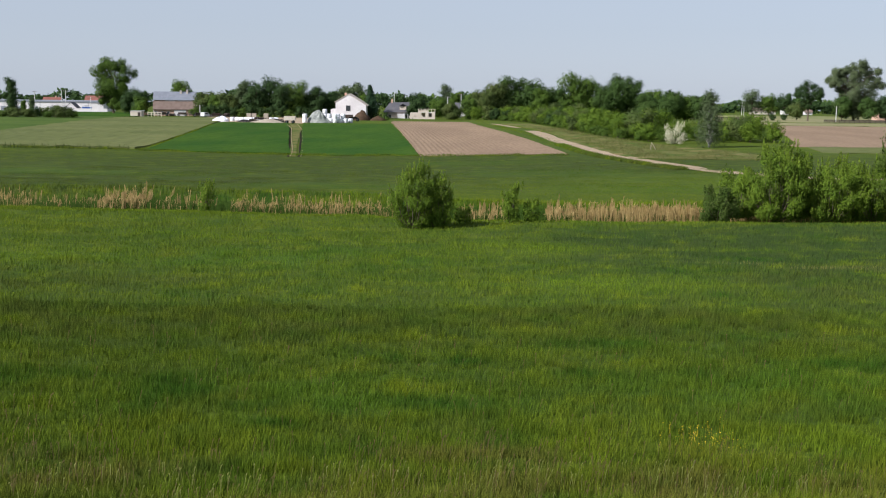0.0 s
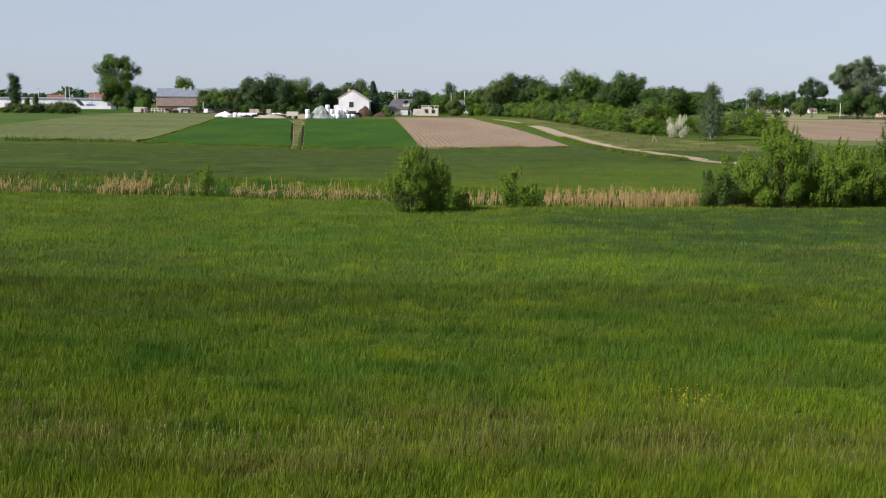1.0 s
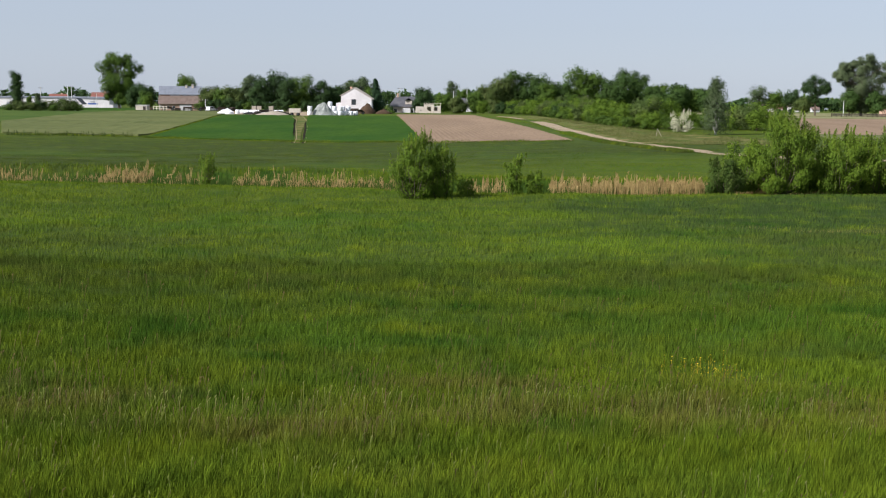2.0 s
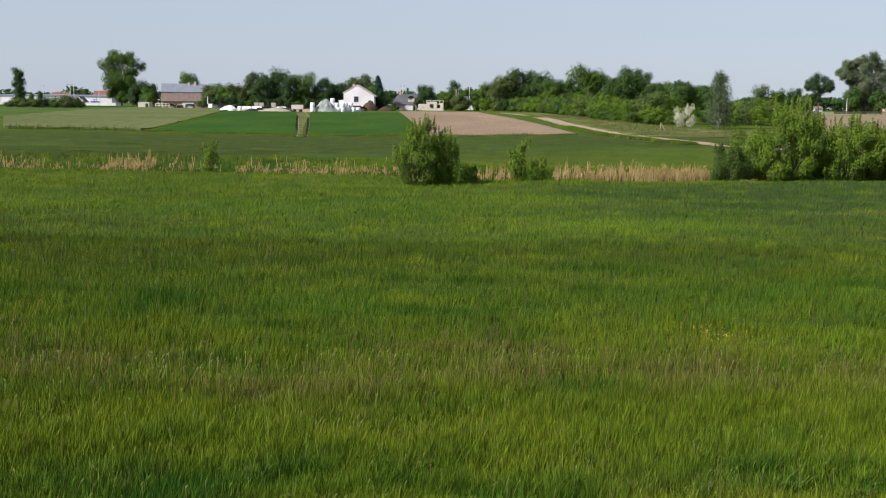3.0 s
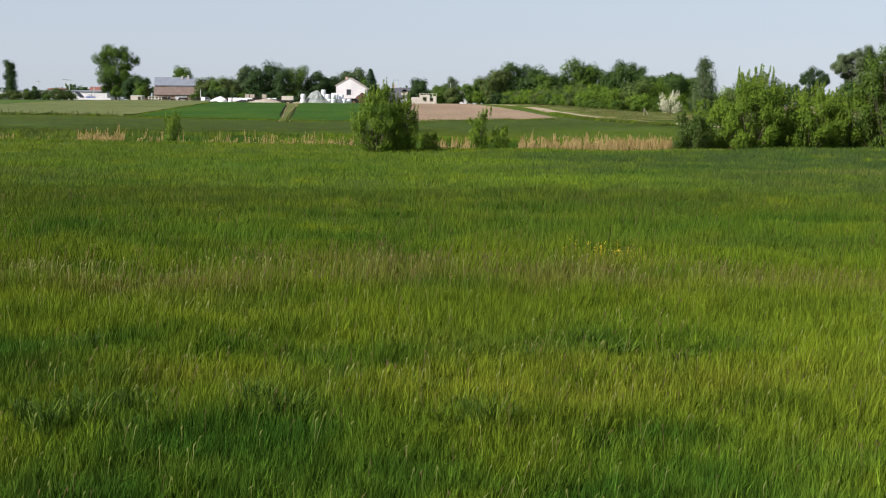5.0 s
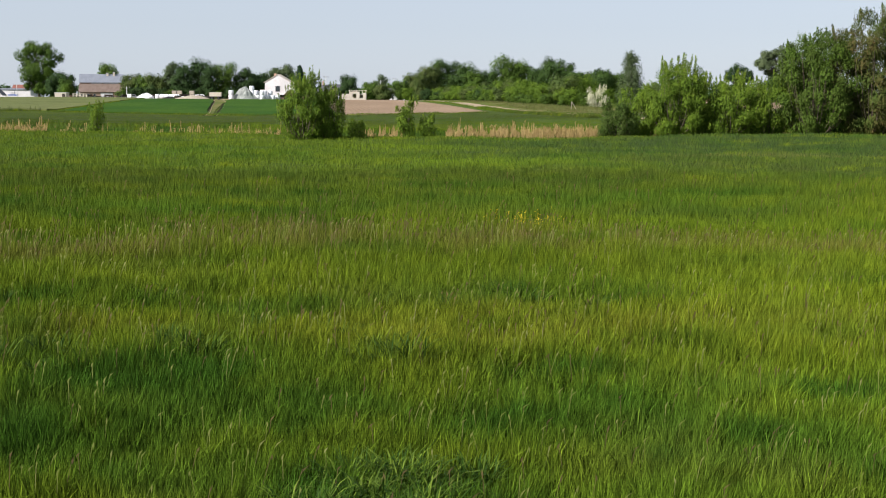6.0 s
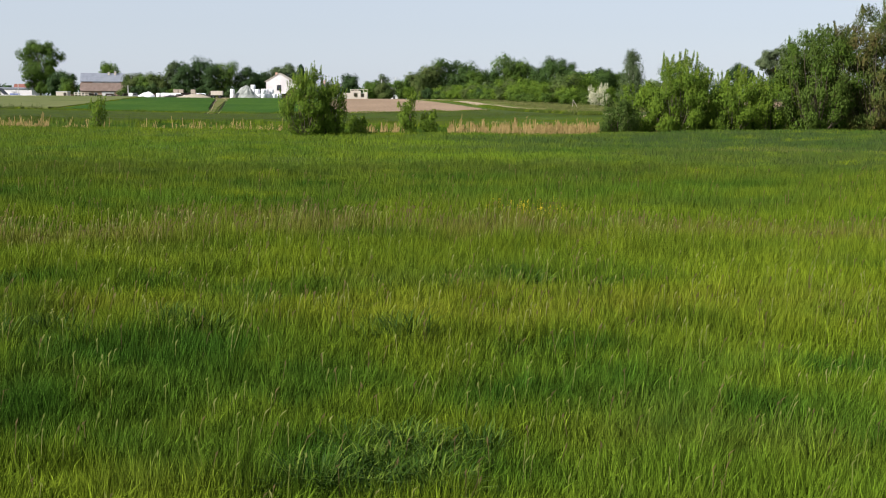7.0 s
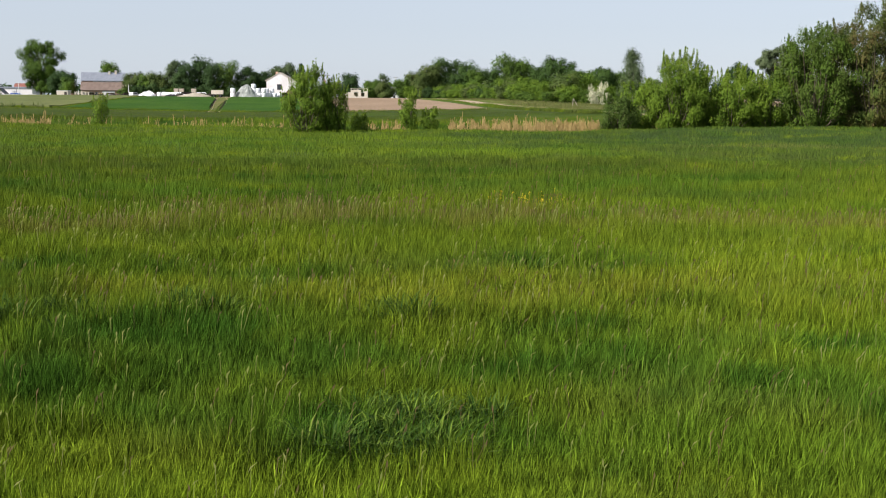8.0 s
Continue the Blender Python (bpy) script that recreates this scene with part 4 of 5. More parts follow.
reeds("dry_reeds", 2700, STRAWREED, "golden dry reeds standing beside willow bushes", 53,
      [(1.5, 5, 0.5), (8.2, 11, 1.1), (11, 21.5, 1.6), (23.5, 26.5, 1.5), (28, 38, 0.35)], 0.8, 1.3, 0.7)
reeds("green_reeds", 7000, GREENREED, "fresh green reeds and sedge in a ditch", 52,
      [(-60, -37, 1.3), (-37, -24, 1.5), (-24, -2, 1.3)], 0.6, 1.05, 0.0, 0.6)
reeds("green_reeds", 3800, GREENREED, "fresh green sedge among dry reeds", 54, [(-2, 10, 1.6), (10, 40, 0.6), (40, 60, 1)], 0.4, 0.8, 0.0)

# ---- bushes on the ditch ----
bush("willow_bush", -2.25, 84.4, 4.5, 3.5, WILLOW, "large fresh green willow bush by the ditch", 61, 62, 0.135, 110, 0.36)
bush("willow_bush", -0.55, 84.9, 3.7, 2.2, WILLOW, "willow bush grown into a taller neighbour", 77, 44, 0.135, 90, 0.4)
bush("willow_bush", 4.9, 89.0, 2.7, 1.3, WILLOW, "small upright willow bush among dry reeds", 62, 12, 0.16, 24, 0.35)
bush("willow_bush", 6.4, 89.6, 1.6, 1.4, WILLOW, "small low willow bush among dry reeds", 63, 12, 0.16, 24, 0.4)
bush("willow_bush", 1.3, 87.6, 1.2, 1.3, WILLOW, "low willow shoots beside a larger bush", 64, 10, 0.16, 22, 0.4)
bush("willow_bush", -19.2, 95.0, 2.3, 0.95, WILLOW, "small upright willow bush in reeds", 65, 8, 0.15, 20, 0.35)
bush("willow_bush", 21.0, 91.6, 2.7, 3.4, OLIVEWILLOW, "olive-brown bush at the end of the reeds", 66, 26, 0.16, 60, 0.3)
bush("willow_bush", 26.0, 93.2, 6.0, 5.2, WILLOW, "tall rounded willow bush with upright shoots", 67, 70, 0.17, 120, 0.28)
bush("willow_bush", 30.4, 93.2, 4.7, 4.6, WILLOW, "tall willow bush with upright shoots", 68, 56, 0.17, 110, 0.34)
bush("willow_bush", 33.6, 93.6, 4.4, 4.3, WILLOW, "dense willow bush in a row along the ditch", 69, 52, 0.17, 100, 0.34)
bush("willow_bush", 23.2, 95, 3.7, 3.6, WILLOW, "willow bush behind an olive-brown one", 73, 24, 0.2, 24, 0.15)
bush("willow_bush", 28.3, 96, 4.9, 4.4, WILLOW, "willow bush in the second row of a thicket", 74, 26, 0.22, 24, 0.15)
bush("willow_bush", 32.2, 96, 4.1, 4.0, WILLOW, "willow bush in the second row of a thicket", 75, 24, 0.22, 24, 0.15)
bush("tall_willow", 36.7, 92.0, 8.9, 6.4, DEEPWILLOW, "tall dense willow beside the meadow", 70, 110, 0.2, 70, 0.12, 0.8, category="tree")
bush("tall_willow", 41.0, 91.4, 10.8, 7.4, RUSTY, "tall broad willow with reddish-brown young leaves", 76, 130, 0.2, 70, 0.1, 0.9, category="tree")
bush("tall_willow", 44.2, 90.2, 11.8, 7.2, RUSTY, "tall dense willow with reddish-brown tint", 71, 120, 0.2, 60, 0.08, 0.9, category="tree")
bush("tall_willow", 39.0, 95.5, 8.6, 7.0, DEEPWILLOW, "dense willow behind taller ones", 78, 60, 0.28, 10, 0.08, 0.8, category="tree")
bush("tall_willow", 48.6, 92, 10.8, 7.0, DEEPWILLOW, "tall dense willow at the end of a thicket", 72, 60, 0.3, 10, 0.08, 0.8, category="tree")

# ---- farm trees ----
tree("poplar", -128.5, 355, 12.0, 3.8, 0.6, DARKLEAF, "slender dark green poplar by a white hall", seed=101, lobes=13, sprays=50, each=7, form="column", leaf=0.42)
tree("tall_tree", -132.3, 477, 23.8, 18.6, 2.6, MIDLEAF, "tall spreading tree with gaps in its crown", seed=102, sprays=200, each=7, leaf=0.46, form="open",
     shape=[(-0.5, 18.6, 3.6), (-5.4, 16.6, 3.5), (-3.0, 19.2, 3.0), (2.8, 18.8, 3.2), (5.9, 16.2, 3.4), (0.2, 13.4, 5.0), (-4.4, 12.6, 3.6), (4.0, 12.4, 2.8), (-1.0, 8.6, 4.2), (2.6, 8.0, 3.4), (-3.6, 8.8, 3.2), (4.0, 9.6, 2.2), (-3.2, 5.4, 2.8), (3.6, 4.6, 2.4), (0.6, 3.6, 2.6)])
for i, (x, y, h, w, bole, mat, text) in enumerate((
        (-117, 445, 10, 7, 1.0, DARKLEAF, "dark round tree beside a barn"), (-112.6, 442, 9.5, 6, 1, DARKLEAF, "dark round tree beside a barn"),
        (-108.5, 425, 6.8, 4, 0.5, MIDLEAF, "small green tree at a barn's end"),
        (-100.2, 450, 13.2, 7, 4, MIDLEAF, "round tree rising behind a barn roof"), (-85.5, 425, 9, 6.5, 1, OLIVELEAF, "olive tree beside a barn"),
        (-80.5, 422, 8.2, 6, 0.8, MIDLEAF, "green tree in a farmyard"), (-76.5, 420, 8.6, 7, 0.8, OLIVELEAF, "olive tree in a farmyard"),
        (-71, 421, 12.4, 6, 1.5, GREYLEAF, "grey-green tree in a farmyard row"), (-66.5, 416, 11.6, 7, 1, DARKLEAF, "dark tree in a farmyard row"),
        (-62, 420, 13.5, 8, 1.5, DARKLEAF, "tall dark tree in a farmyard row"), (-57, 416, 11.2, 7, 1, DARKLEAF, "dark tree in a farmyard row"),
        (-52.2, 418, 12, 7.5, 1.2, MIDLEAF, "tall dark tree in a farmyard row"), (-46, 420, 10.5, 7, 1.2, DARKLEAF, "dark tree beside a white house"),
        (-41.5, 424, 9.6, 6, 1, DARKLEAF, "dark tree behind a white house"), (-37, 432, 12.2, 6, 2, GREYLEAF, "thin grey-green tree behind a white house"),
        (-32.5, 430, 13, 7, 2, GREYLEAF, "tall grey-green tree behind a white house"), (-28.6, 424, 9.5, 5, 1, MIDLEAF, "green tree beside a white house"),
        (-10.6, 431, 9.4, 6.2, 0.8, DARKLEAF, "round dark tree beside a grey house"), (-3.4, 480, 8.0, 6, 0.8, MIDLEAF, "green tree by an unfinished house"),
        (1.8, 420, 5.4, 6, 0.5, OLIVELEAF, "low scrubby tree behind the fields"), (8.5, 430, 7.2, 6, 0.8, MIDLEAF, "green tree at the wood's edge"))):
    tree("farm_tree", x, y, h * (1.1 if -72 < x < -45 else 1.0), w * 1.25, bole * 0.4 if h < 13 else bole, mat, text, seed=110 + i, lobes=15, sprays=43, each=6, leaf=0.55, group="farmyard trees")
tree("spruce", -25.6, 408, 12.0, 7.4, 0.3, NEEDLES, "dark pointed spruce beside a white house", seed=140, lobes=22, sprays=46, each=7, leaf=0.42, form="spire")

# ---- wood and hedge along the track ----
for i, (x, y, h, w, mat) in enumerate((
        (14.5, 480, 10.5, 9, OLIVELEAF), (20, 486, 14.4, 10, OLIVELEAF), (26, 490, 17.4, 11, WOODLEAF), (33.5, 490, 16.4, 10, WOODLEAF), (38, 486, 12.5, 7, MIDLEAF),
        (45, 490, 12.6, 9, WOODLEAF), (51.5, 490, 19, 12, MIDLEAF), (58, 492, 17, 11, MIDLEAF), (63, 488, 14.5, 8, WOODLEAF), (69.5, 490, 18.8, 11, WOODLEAF),
        (75.5, 492, 16.5, 9, WOODLEAF), (82, 480, 12, 8, MIDLEAF), (64, 384, 9.2, 6, WOODLEAF), (70.6, 382, 10, 7, WOODLEAF), (76, 384, 8.6, 6, MIDLEAF), (80.5, 382, 8.8, 6, WOODLEAF))):
    tree("wood_tree", x, y, h * 1.03, w * 1.3, 1.5, mat, "broad green tree in a small wood", seed=150 + i, lobes=18, sprays=47, each=6, leaf=0.67, group="trees of the wood")
shrubs = [tree("hedge_shrub", 30 + 9 * i, 290, 6.0, 7.0, 0.3, mat, text, "shrub", 180 + i, 12, 23, 6, 0.45, group="hedge along the track")
          for i, (mat, text) in enumerate(((BRIGHTLEAF, "fresh green hedge shrub beside a farm track"), (MIDLEAF, "mid green hedge shrub beside a farm track"), (OLIVELEAF, "olive-brown hedge shrub beside a farm track"), (DARKLEAF, "dark green hedge shrub beside a farm track")))]
hedge_rng = np.random.default_rng(9)
HEDGE = np.array([(11, 420), (20, 395), (25, 372), (27.5, 330), (29.5, 290), (31.5, 258), (34.5, 232), (38, 224), (45, 226), (52, 224), (59, 226), (64.5, 225)], float)
far_along = np.concatenate([[0], np.cumsum(np.linalg.norm(np.diff(HEDGE, axis=0), axis=1))])
placed = 0
for row, (shift, tall) in enumerate(((0.0, 0.72), (4.5, 0.98), (10.0, 1.15))):
    for s in np.arange(0, far_along[-1], 5.0 + row * 0.6):
        s = s + hedge_rng.uniform(-1, 1)
        x, y = np.interp(s, far_along, HEDGE[:, 0]), np.interp(s, far_along, HEDGE[:, 1])
        east, north = (0.1, 1.0) if x > 35 else (1.0, 0.75)
        x, y = x + shift * east + hedge_rng.uniform(-1, 1), y + shift * north + 3
        k = tall * hedge_rng.uniform(0.8, 1.15) * (1.15 if s > far_along[-1] - 12 else 0.95 if s > far_along[-1] - 26 else 1.0)
        src = shrubs[int(hedge_rng.choice(4, p=[0.5, 0.34, 0.08, 0.08]))]
        m = pose(x, y, float(gz(y)), 0, 0, hedge_rng.uniform(0, 360)) @ Matrix.Diagonal((k, k, k * hedge_rng.uniform(0.85, 1.1), 1))
        if placed < 4:
            shrubs[placed].matrix_basis = m
        else:
            copy_thing(src, m)
        placed += 1
for k, x in enumerate(np.arange(-86, -44, 3.2)):
    q = hedge_rng.uniform(0.8, 1.15)
    copy_thing(shrubs[3 if k % 5 else 1], pose(x + hedge_rng.uniform(-0.6, 0.6), 411, float(gz(411)), 0, 0, 70 * k) @ Matrix.Diagonal((q, q, q, 1)))
for k in range(13):
    x, y = -131 + 1.8 * k + hedge_rng.uniform(-0.5, 0.5), 352 + hedge_rng.uniform(-3, 3)
    q = hedge_rng.uniform(0.75, 0.95)
    copy_thing(shrubs[(1, 2, 3, 2)[k % 4]], pose(x, y, float(gz(y)), 0, 0, 40 * k) @ Matrix.Diagonal((q * 1.2, q, q * hedge_rng.uniform(0.62, 0.95), 1)))
tree("birch", 45.7, 208, 10.2, 6.6, 0.4, BIRCHLEAF, "grey-green birch with a white trunk", seed=200, lobes=30, sprays=36, each=6, leaf=0.25, bark=BIRCHBARK, form="weeping")
bush("blossom_tree", 41.6, 219, 3.7, 4.3, BLOSSOM, "small tree covered in white blossom", 201, 13, 0.2, 34, 0.35, category="tree", density=0.3)

# ---- trees far on the right and on the skyline ----
tree("tall_tree", 177.5, 524, 28.0, 24, 3.0, AIRYLEAF, "huge airy grey-green tree", seed=210, sprays=200, each=6, leaf=0.58, form="open",
     shape=[(2.8, 24.0, 3.0), (-1.7, 22.4, 3.2), (-8.9, 20.6, 2.6), (-11.2, 17.6, 1.9), (-7.2, 18.2, 2.6), (-5.4, 21.2, 2.2), (-9.6, 17.0, 2.2), (-2.8, 18.6, 3.8), (2.8, 19.2, 4.4), (7.2, 20.8, 3.3), (9.6, 16.4, 2.9), (-1.8, 13.6, 4.6),
            (5.0, 13.4, 4.6), (-5.6, 13.0, 2.8), (-4.0, 8.6, 4.2), (1.1, 9.0, 4.8), (6.2, 8.8, 4.2), (0.6, 4.4, 3.4), (-5.0, 4.2, 2.8)])
tree("field_tree", 157.5, 524, 17.4, 12, 5.0, DARKLEAF, "dark tree with a bare trunk in a field", seed=211, sprays=110, each=7, leaf=0.5, form="open",
     shape=[(0.0, 15.2, 2.8), (-3.6, 13.6, 2.5), (3.6, 13.4, 2.5), (-1.2, 10.6, 2.8), (2.5, 10.6, 2.3), (-1.0, 7.2, 1.9), (5.2, 11.4, 1.5), (-5.0, 11.4, 1.5)])
for i, (x, y, h, w) in enumerate(((-174.5, 505, 6.0, 1.8), (-178.0, 505, 4.6, 1.6))):
    tree("yard_tree", x, y, h, w, 0.5, MIDLEAF if i % 2 else GREYLEAF, "slender tree before the white hall", seed=240 + i, lobes=11, sprays=34, each=6, leaf=0.5, form="column", group="trees before the hall")
for x, y in ((141, 520), (151.5, 540)):
    copy_thing(shrubs[3], pose(x, y, float(gz(y)), 0, 0, x) @ Matrix.Diagonal((0.75, 0.75, 0.7, 1)))
for i, (x, y, h, w, mat) in enumerate(((171, 520, 11, 9, WOODLEAF), (182, 518, 10, 10, WOODLEAF), (190, 520, 11, 9, DARKLEAF), (163, 560, 8, 9, OLIVELEAF),
                                       (203, 800, 18, 16, GREYLEAF), (214, 800, 15, 14, MIDLEAF), (226, 800, 16, 13, DARKLEAF), (0.5, 900, 22, 14, GREYLEAF), (7.5, 860, 15, 12, MIDLEAF), (16, 800, 14, 10, MIDLEAF))):
    tree("distant_tree", x, y, h, w, 2.0, mat, "distant leafy tree on the plain", seed=220 + i, lobes=12, sprays=34, each=6, leaf=0.9, group="distant trees")


def far_wood(name, x0, x1, y, high, seed, mat, label):
    """A far belt of trees, too far to count."""
    rng = np.random.default_rng(seed)
    geo = Geo()
    n = int((x1 - x0) * 1.6)
    x = rng.uniform(x0, x1, n)
    top = high * (0.45 + 0.55 * value_noise(x / 22, x * 0, seed)) * (0.8 + 0.4 * value_noise(x / 7, x * 0, seed + 1))
    for _ in range(7):
        z = top * rng.uniform(0.0, 1.0, n) ** 0.6
        c = np.stack([x + rng.normal(0, 2, n), y + rng.normal(0, 8, n), float(gz(y)) + z], 1)
        leaves(geo, rng, c, rng.normal(size=c.shape) + (-0.5, -0.8, 0.6), 4.0, 3.0)
    return tagged(new(name, geo.mesh(name, mat)), label, "woods", kind="stuff")


far_wood("far_woods", -620, 80, 1250, 19, 301, DARKLEAF, "distant dark belt of trees on the skyline")
far_wood("far_woods", 60, 760, 1350, 17, 302, DARKLEAF, "distant dark belt of trees on the skyline")
far_wood("far_woods", -300, 900, 1900, 22, 303, MIDLEAF, "distant belt of trees on the skyline")


def weeds(x0, x1, y, count, seed):
    """Dark upright weeds along the rye's edge."""
    rng = np.random.default_rng(seed)
    geo = Geo()
    for _ in range(count):
        x, d, h = x0 + (x1 - x0) * rng.uniform(0, 1) ** 1.3, rng.normal(0, 0.3), rng.uniform(0.35, 0.95)
        n = 26
        t = rng.uniform(0, 1, (n, 1))
        p = np.array([x, y + 0.12 * (x - x0) + d, float(land_height(np.array(x), np.array(y)))]) + np.concatenate([rng.normal(0, 0.07, (n, 2)) * (1.2 - t), t * h], 1)
        leaves(geo, rng, p, rng.normal(size=p.shape), 0.2, 0.06, np.array([0.0, 0.0, 1.0]))
    tagged(new("edge_weeds", geo.mesh("edge_weeds", OLIVELEAF)), "dull green upright weeds along the rye's edge", "weeds", kind="stuff")


weeds(-70, -50, 188.6, 90, 311)

# ---- farm buildings ----
def gable_roof(geo, x0, x1, y0, y1, eave, ridge, thick=0.18, axis="x", over=0.4):
    """Two sloping slabs that meet at a ridge along the axis."""
    if axis == "x":
        m = (y0 + y1) / 2
        for ya in (y0 - over, y1 + over):
            v = [(x, y, z + d) for d in (0, thick) for x in (x0 - over, x1 + over) for y, z in ((ya, eave), (m, ridge))]
            geo.add(v, [(0, 1, 3, 2), (4, 6, 7, 5), (0, 2, 6, 4), (1, 5, 7, 3), (0, 4, 5, 1), (2, 3, 7, 6)])
    else:
        m = (x0 + x1) / 2
        for xa in (x0 - over, x1 + over):
            v = [(x, y, z + d) for d in (0, thick) for y in (y0 - over, y1 + over) for x, z in ((xa, eave), (m, ridge))]
            geo.add(v, [(0, 1, 3, 2), (4, 6, 7, 5), (0, 2, 6, 4), (1, 5, 7, 3), (0, 4, 5, 1), (2, 3, 7, 6)])
    return geo


def gable_wall(geo, x0, x1, y0, y1, eave, ridge, axis="x"):
    """A closed body with two gables."""
    if axis == "x":
        m = (y0 + y1) / 2
        prof = [(y0, 0), (y1, 0), (y1, eave), (m, ridge), (y0, eave)]
        v = [(x, y, z) for x in (x0, x1) for y, z in prof]
    else:
        m = (x0 + x1) / 2
        prof = [(x0, 0), (x1, 0), (x1, eave), (m, ridge), (x0, eave)]
        v = [(x, y, z) for y in (y0, y1) for x, z in prof]
    geo.add(v, [(0, 1, 2, 3, 4), (9, 8, 7, 6, 5)])
    geo.f.setdefault(4, []).append(np.array([(k, (k + 1) % 5, (k + 1) % 5 + 5, k + 5) for k in range(5)]) + geo.n - 10)
    return geo


def window(parent, x, z, w, h, y, name="window"):
    """A framed pane set in a wall that faces south at y."""
    f = Geo()
    for a, b, c, d in ((-w / 2 - 0.08, w / 2 + 0.08, h, h + 0.08), (-w / 2 - 0.08, w / 2 + 0.08, -0.08, 0), (-w / 2 - 0.08, -w / 2, 0, h), (w / 2, w / 2 + 0.08, 0, h)):
        f.box(x + a, x + b, y - 0.06, y + 0.02, z + c, z + d)
    ob = part(name, f, WHITEWALL, parent, "white window frame")
    part("pane", Geo().box(x - w / 2, x + w / 2, y - 0.03, y + 0.01, z, z + h), GLASS, ob, "dark glass pane")
    return ob


def barn():
    ob = thing("barn", -96.1, 425, "long brick barn with grey upper and brown lower roof", "barn", z=-2.0, turn=11.0)
    part("wall", gable_wall(Geo(), -7.2, 7.2, 0, 9, 5.6, 8.3), BRICK, ob, "pale red brick wall")
    part("wall", Geo().box(-7.3, 7.3, -4.2, -0.01, -0.3, 2.5), BRICK, ob, "pale red brick wall")
    part("roof", gable_roof(Geo(), -7.2, 7.2, 0, 9, 5.55, 8.4, over=0.3), METALROOF, ob, "blue-grey sheet metal roof")
    low = Geo()
    v = [(x, y, z + d) for d in (0, 0.16) for x in (-7.5, 7.5) for y, z in ((-4.6, 2.35), (-0.02, 5.1))]
    low.add(v, [(0, 1, 3, 2), (4, 6, 7, 5), (0, 2, 6, 4), (1, 5, 7, 3), (0, 4, 5, 1), (2, 3, 7, 6)])
    part("lean_to_roof", low, BROWNROOF, ob, "weathered brown lean-to roof")
    for x0, x1 in ((-3.4, 0.2), (0.6, 5.8)):
        part("clerestory", Geo().box(x0, x1, -0.1, -0.02, 5.25, 5.5), WHITEWALL, ob, "white strip under the upper eave")
    door = part("sliding_door", Geo().box(-0.2, 3.9, -4.34, -4.21, 0.05, 2.2), WHITEWALL, ob, "white sliding barn door")
    part("door_rail", Geo().box(-0.6, 4.3, -4.38, -4.22, 2.22, 2.32), DARKIRON, door)
    for x, z in ((2.0, 8.9), (4.2, 9.2)):
        ch = part("chimney", Geo().box(x - 0.35, x + 0.35, 3.4, 4.2, 7.4, z), BEIGE, ob, "pale block chimney")
        part("chimney_cap", Geo().box(x - 0.42, x + 0.42, 3.33, 4.27, z, z + 0.1), CONCRETE, ch)
    for x in (-6.4, -4.2, -2.2, 6.0):
        window(ob, x, 0.9, 0.8, 0.8, -4.2)
    for x in (-7.3, 7.0):
        part("corner_pier", Geo().box(x, x + 0.3, -4.32, -4.205, -0.2, 2.45), BEIGE, ob)


def white_house():
    ob = thing("white_house", -31.9, 398, "white rendered house with a steep gable", "house", z=-1.5)
    g = Geo()
    prof = [(-4.9, 0), (5.2, 0), (5.2, 4.7), (-0.7, 8.2), (-4.9, 5.8)]
    g.add([(x, y, z) for y in (0, 12) for x, z in prof], [(0, 1, 2, 3, 4), (9, 8, 7, 6, 5)])
    g.f.setdefault(4, []).append(np.array([(k, (k + 1) % 5, (k + 1) % 5 + 5, k + 5) for k in range(5)]))
    part("wall", g, WHITEWALL, ob, "white rendered gable wall")
    for pts in (((-5.4, 5.5), (-0.7, 8.25)), ((5.7, 4.45), (-0.7, 8.25))):
        v = [(x, y, z + d) for d in (0, 0.12) for y in (-0.2, 12.4) for x, z in pts]
        part("roof", Geo().add(v, [(0, 1, 3, 2), (4, 6, 7, 5), (0, 2, 6, 4), (1, 5, 7, 3), (0, 4, 5, 1), (2, 3, 7, 6)]), BEIGE, ob, "pale brownish sloping roof")
    part("porch_wall", Geo().box(-6.6, -4.91, 1.0, 11.8, -0.2, 3.2), WHITEWALL, ob)
    window(ob, -0.7, 2.7, 1.5, 1.8, 0)
    part("garage_door", Geo().box(-2.2, 0.9, -0.06, -0.002, -0.1, 1.5), DARKIRON, ob, "dark garage opening")
    part("chimney", Geo().box(-2.4, -1.7, 6, 6.7, 5.6, 8.6), BRICK, ob, "brick chimney")


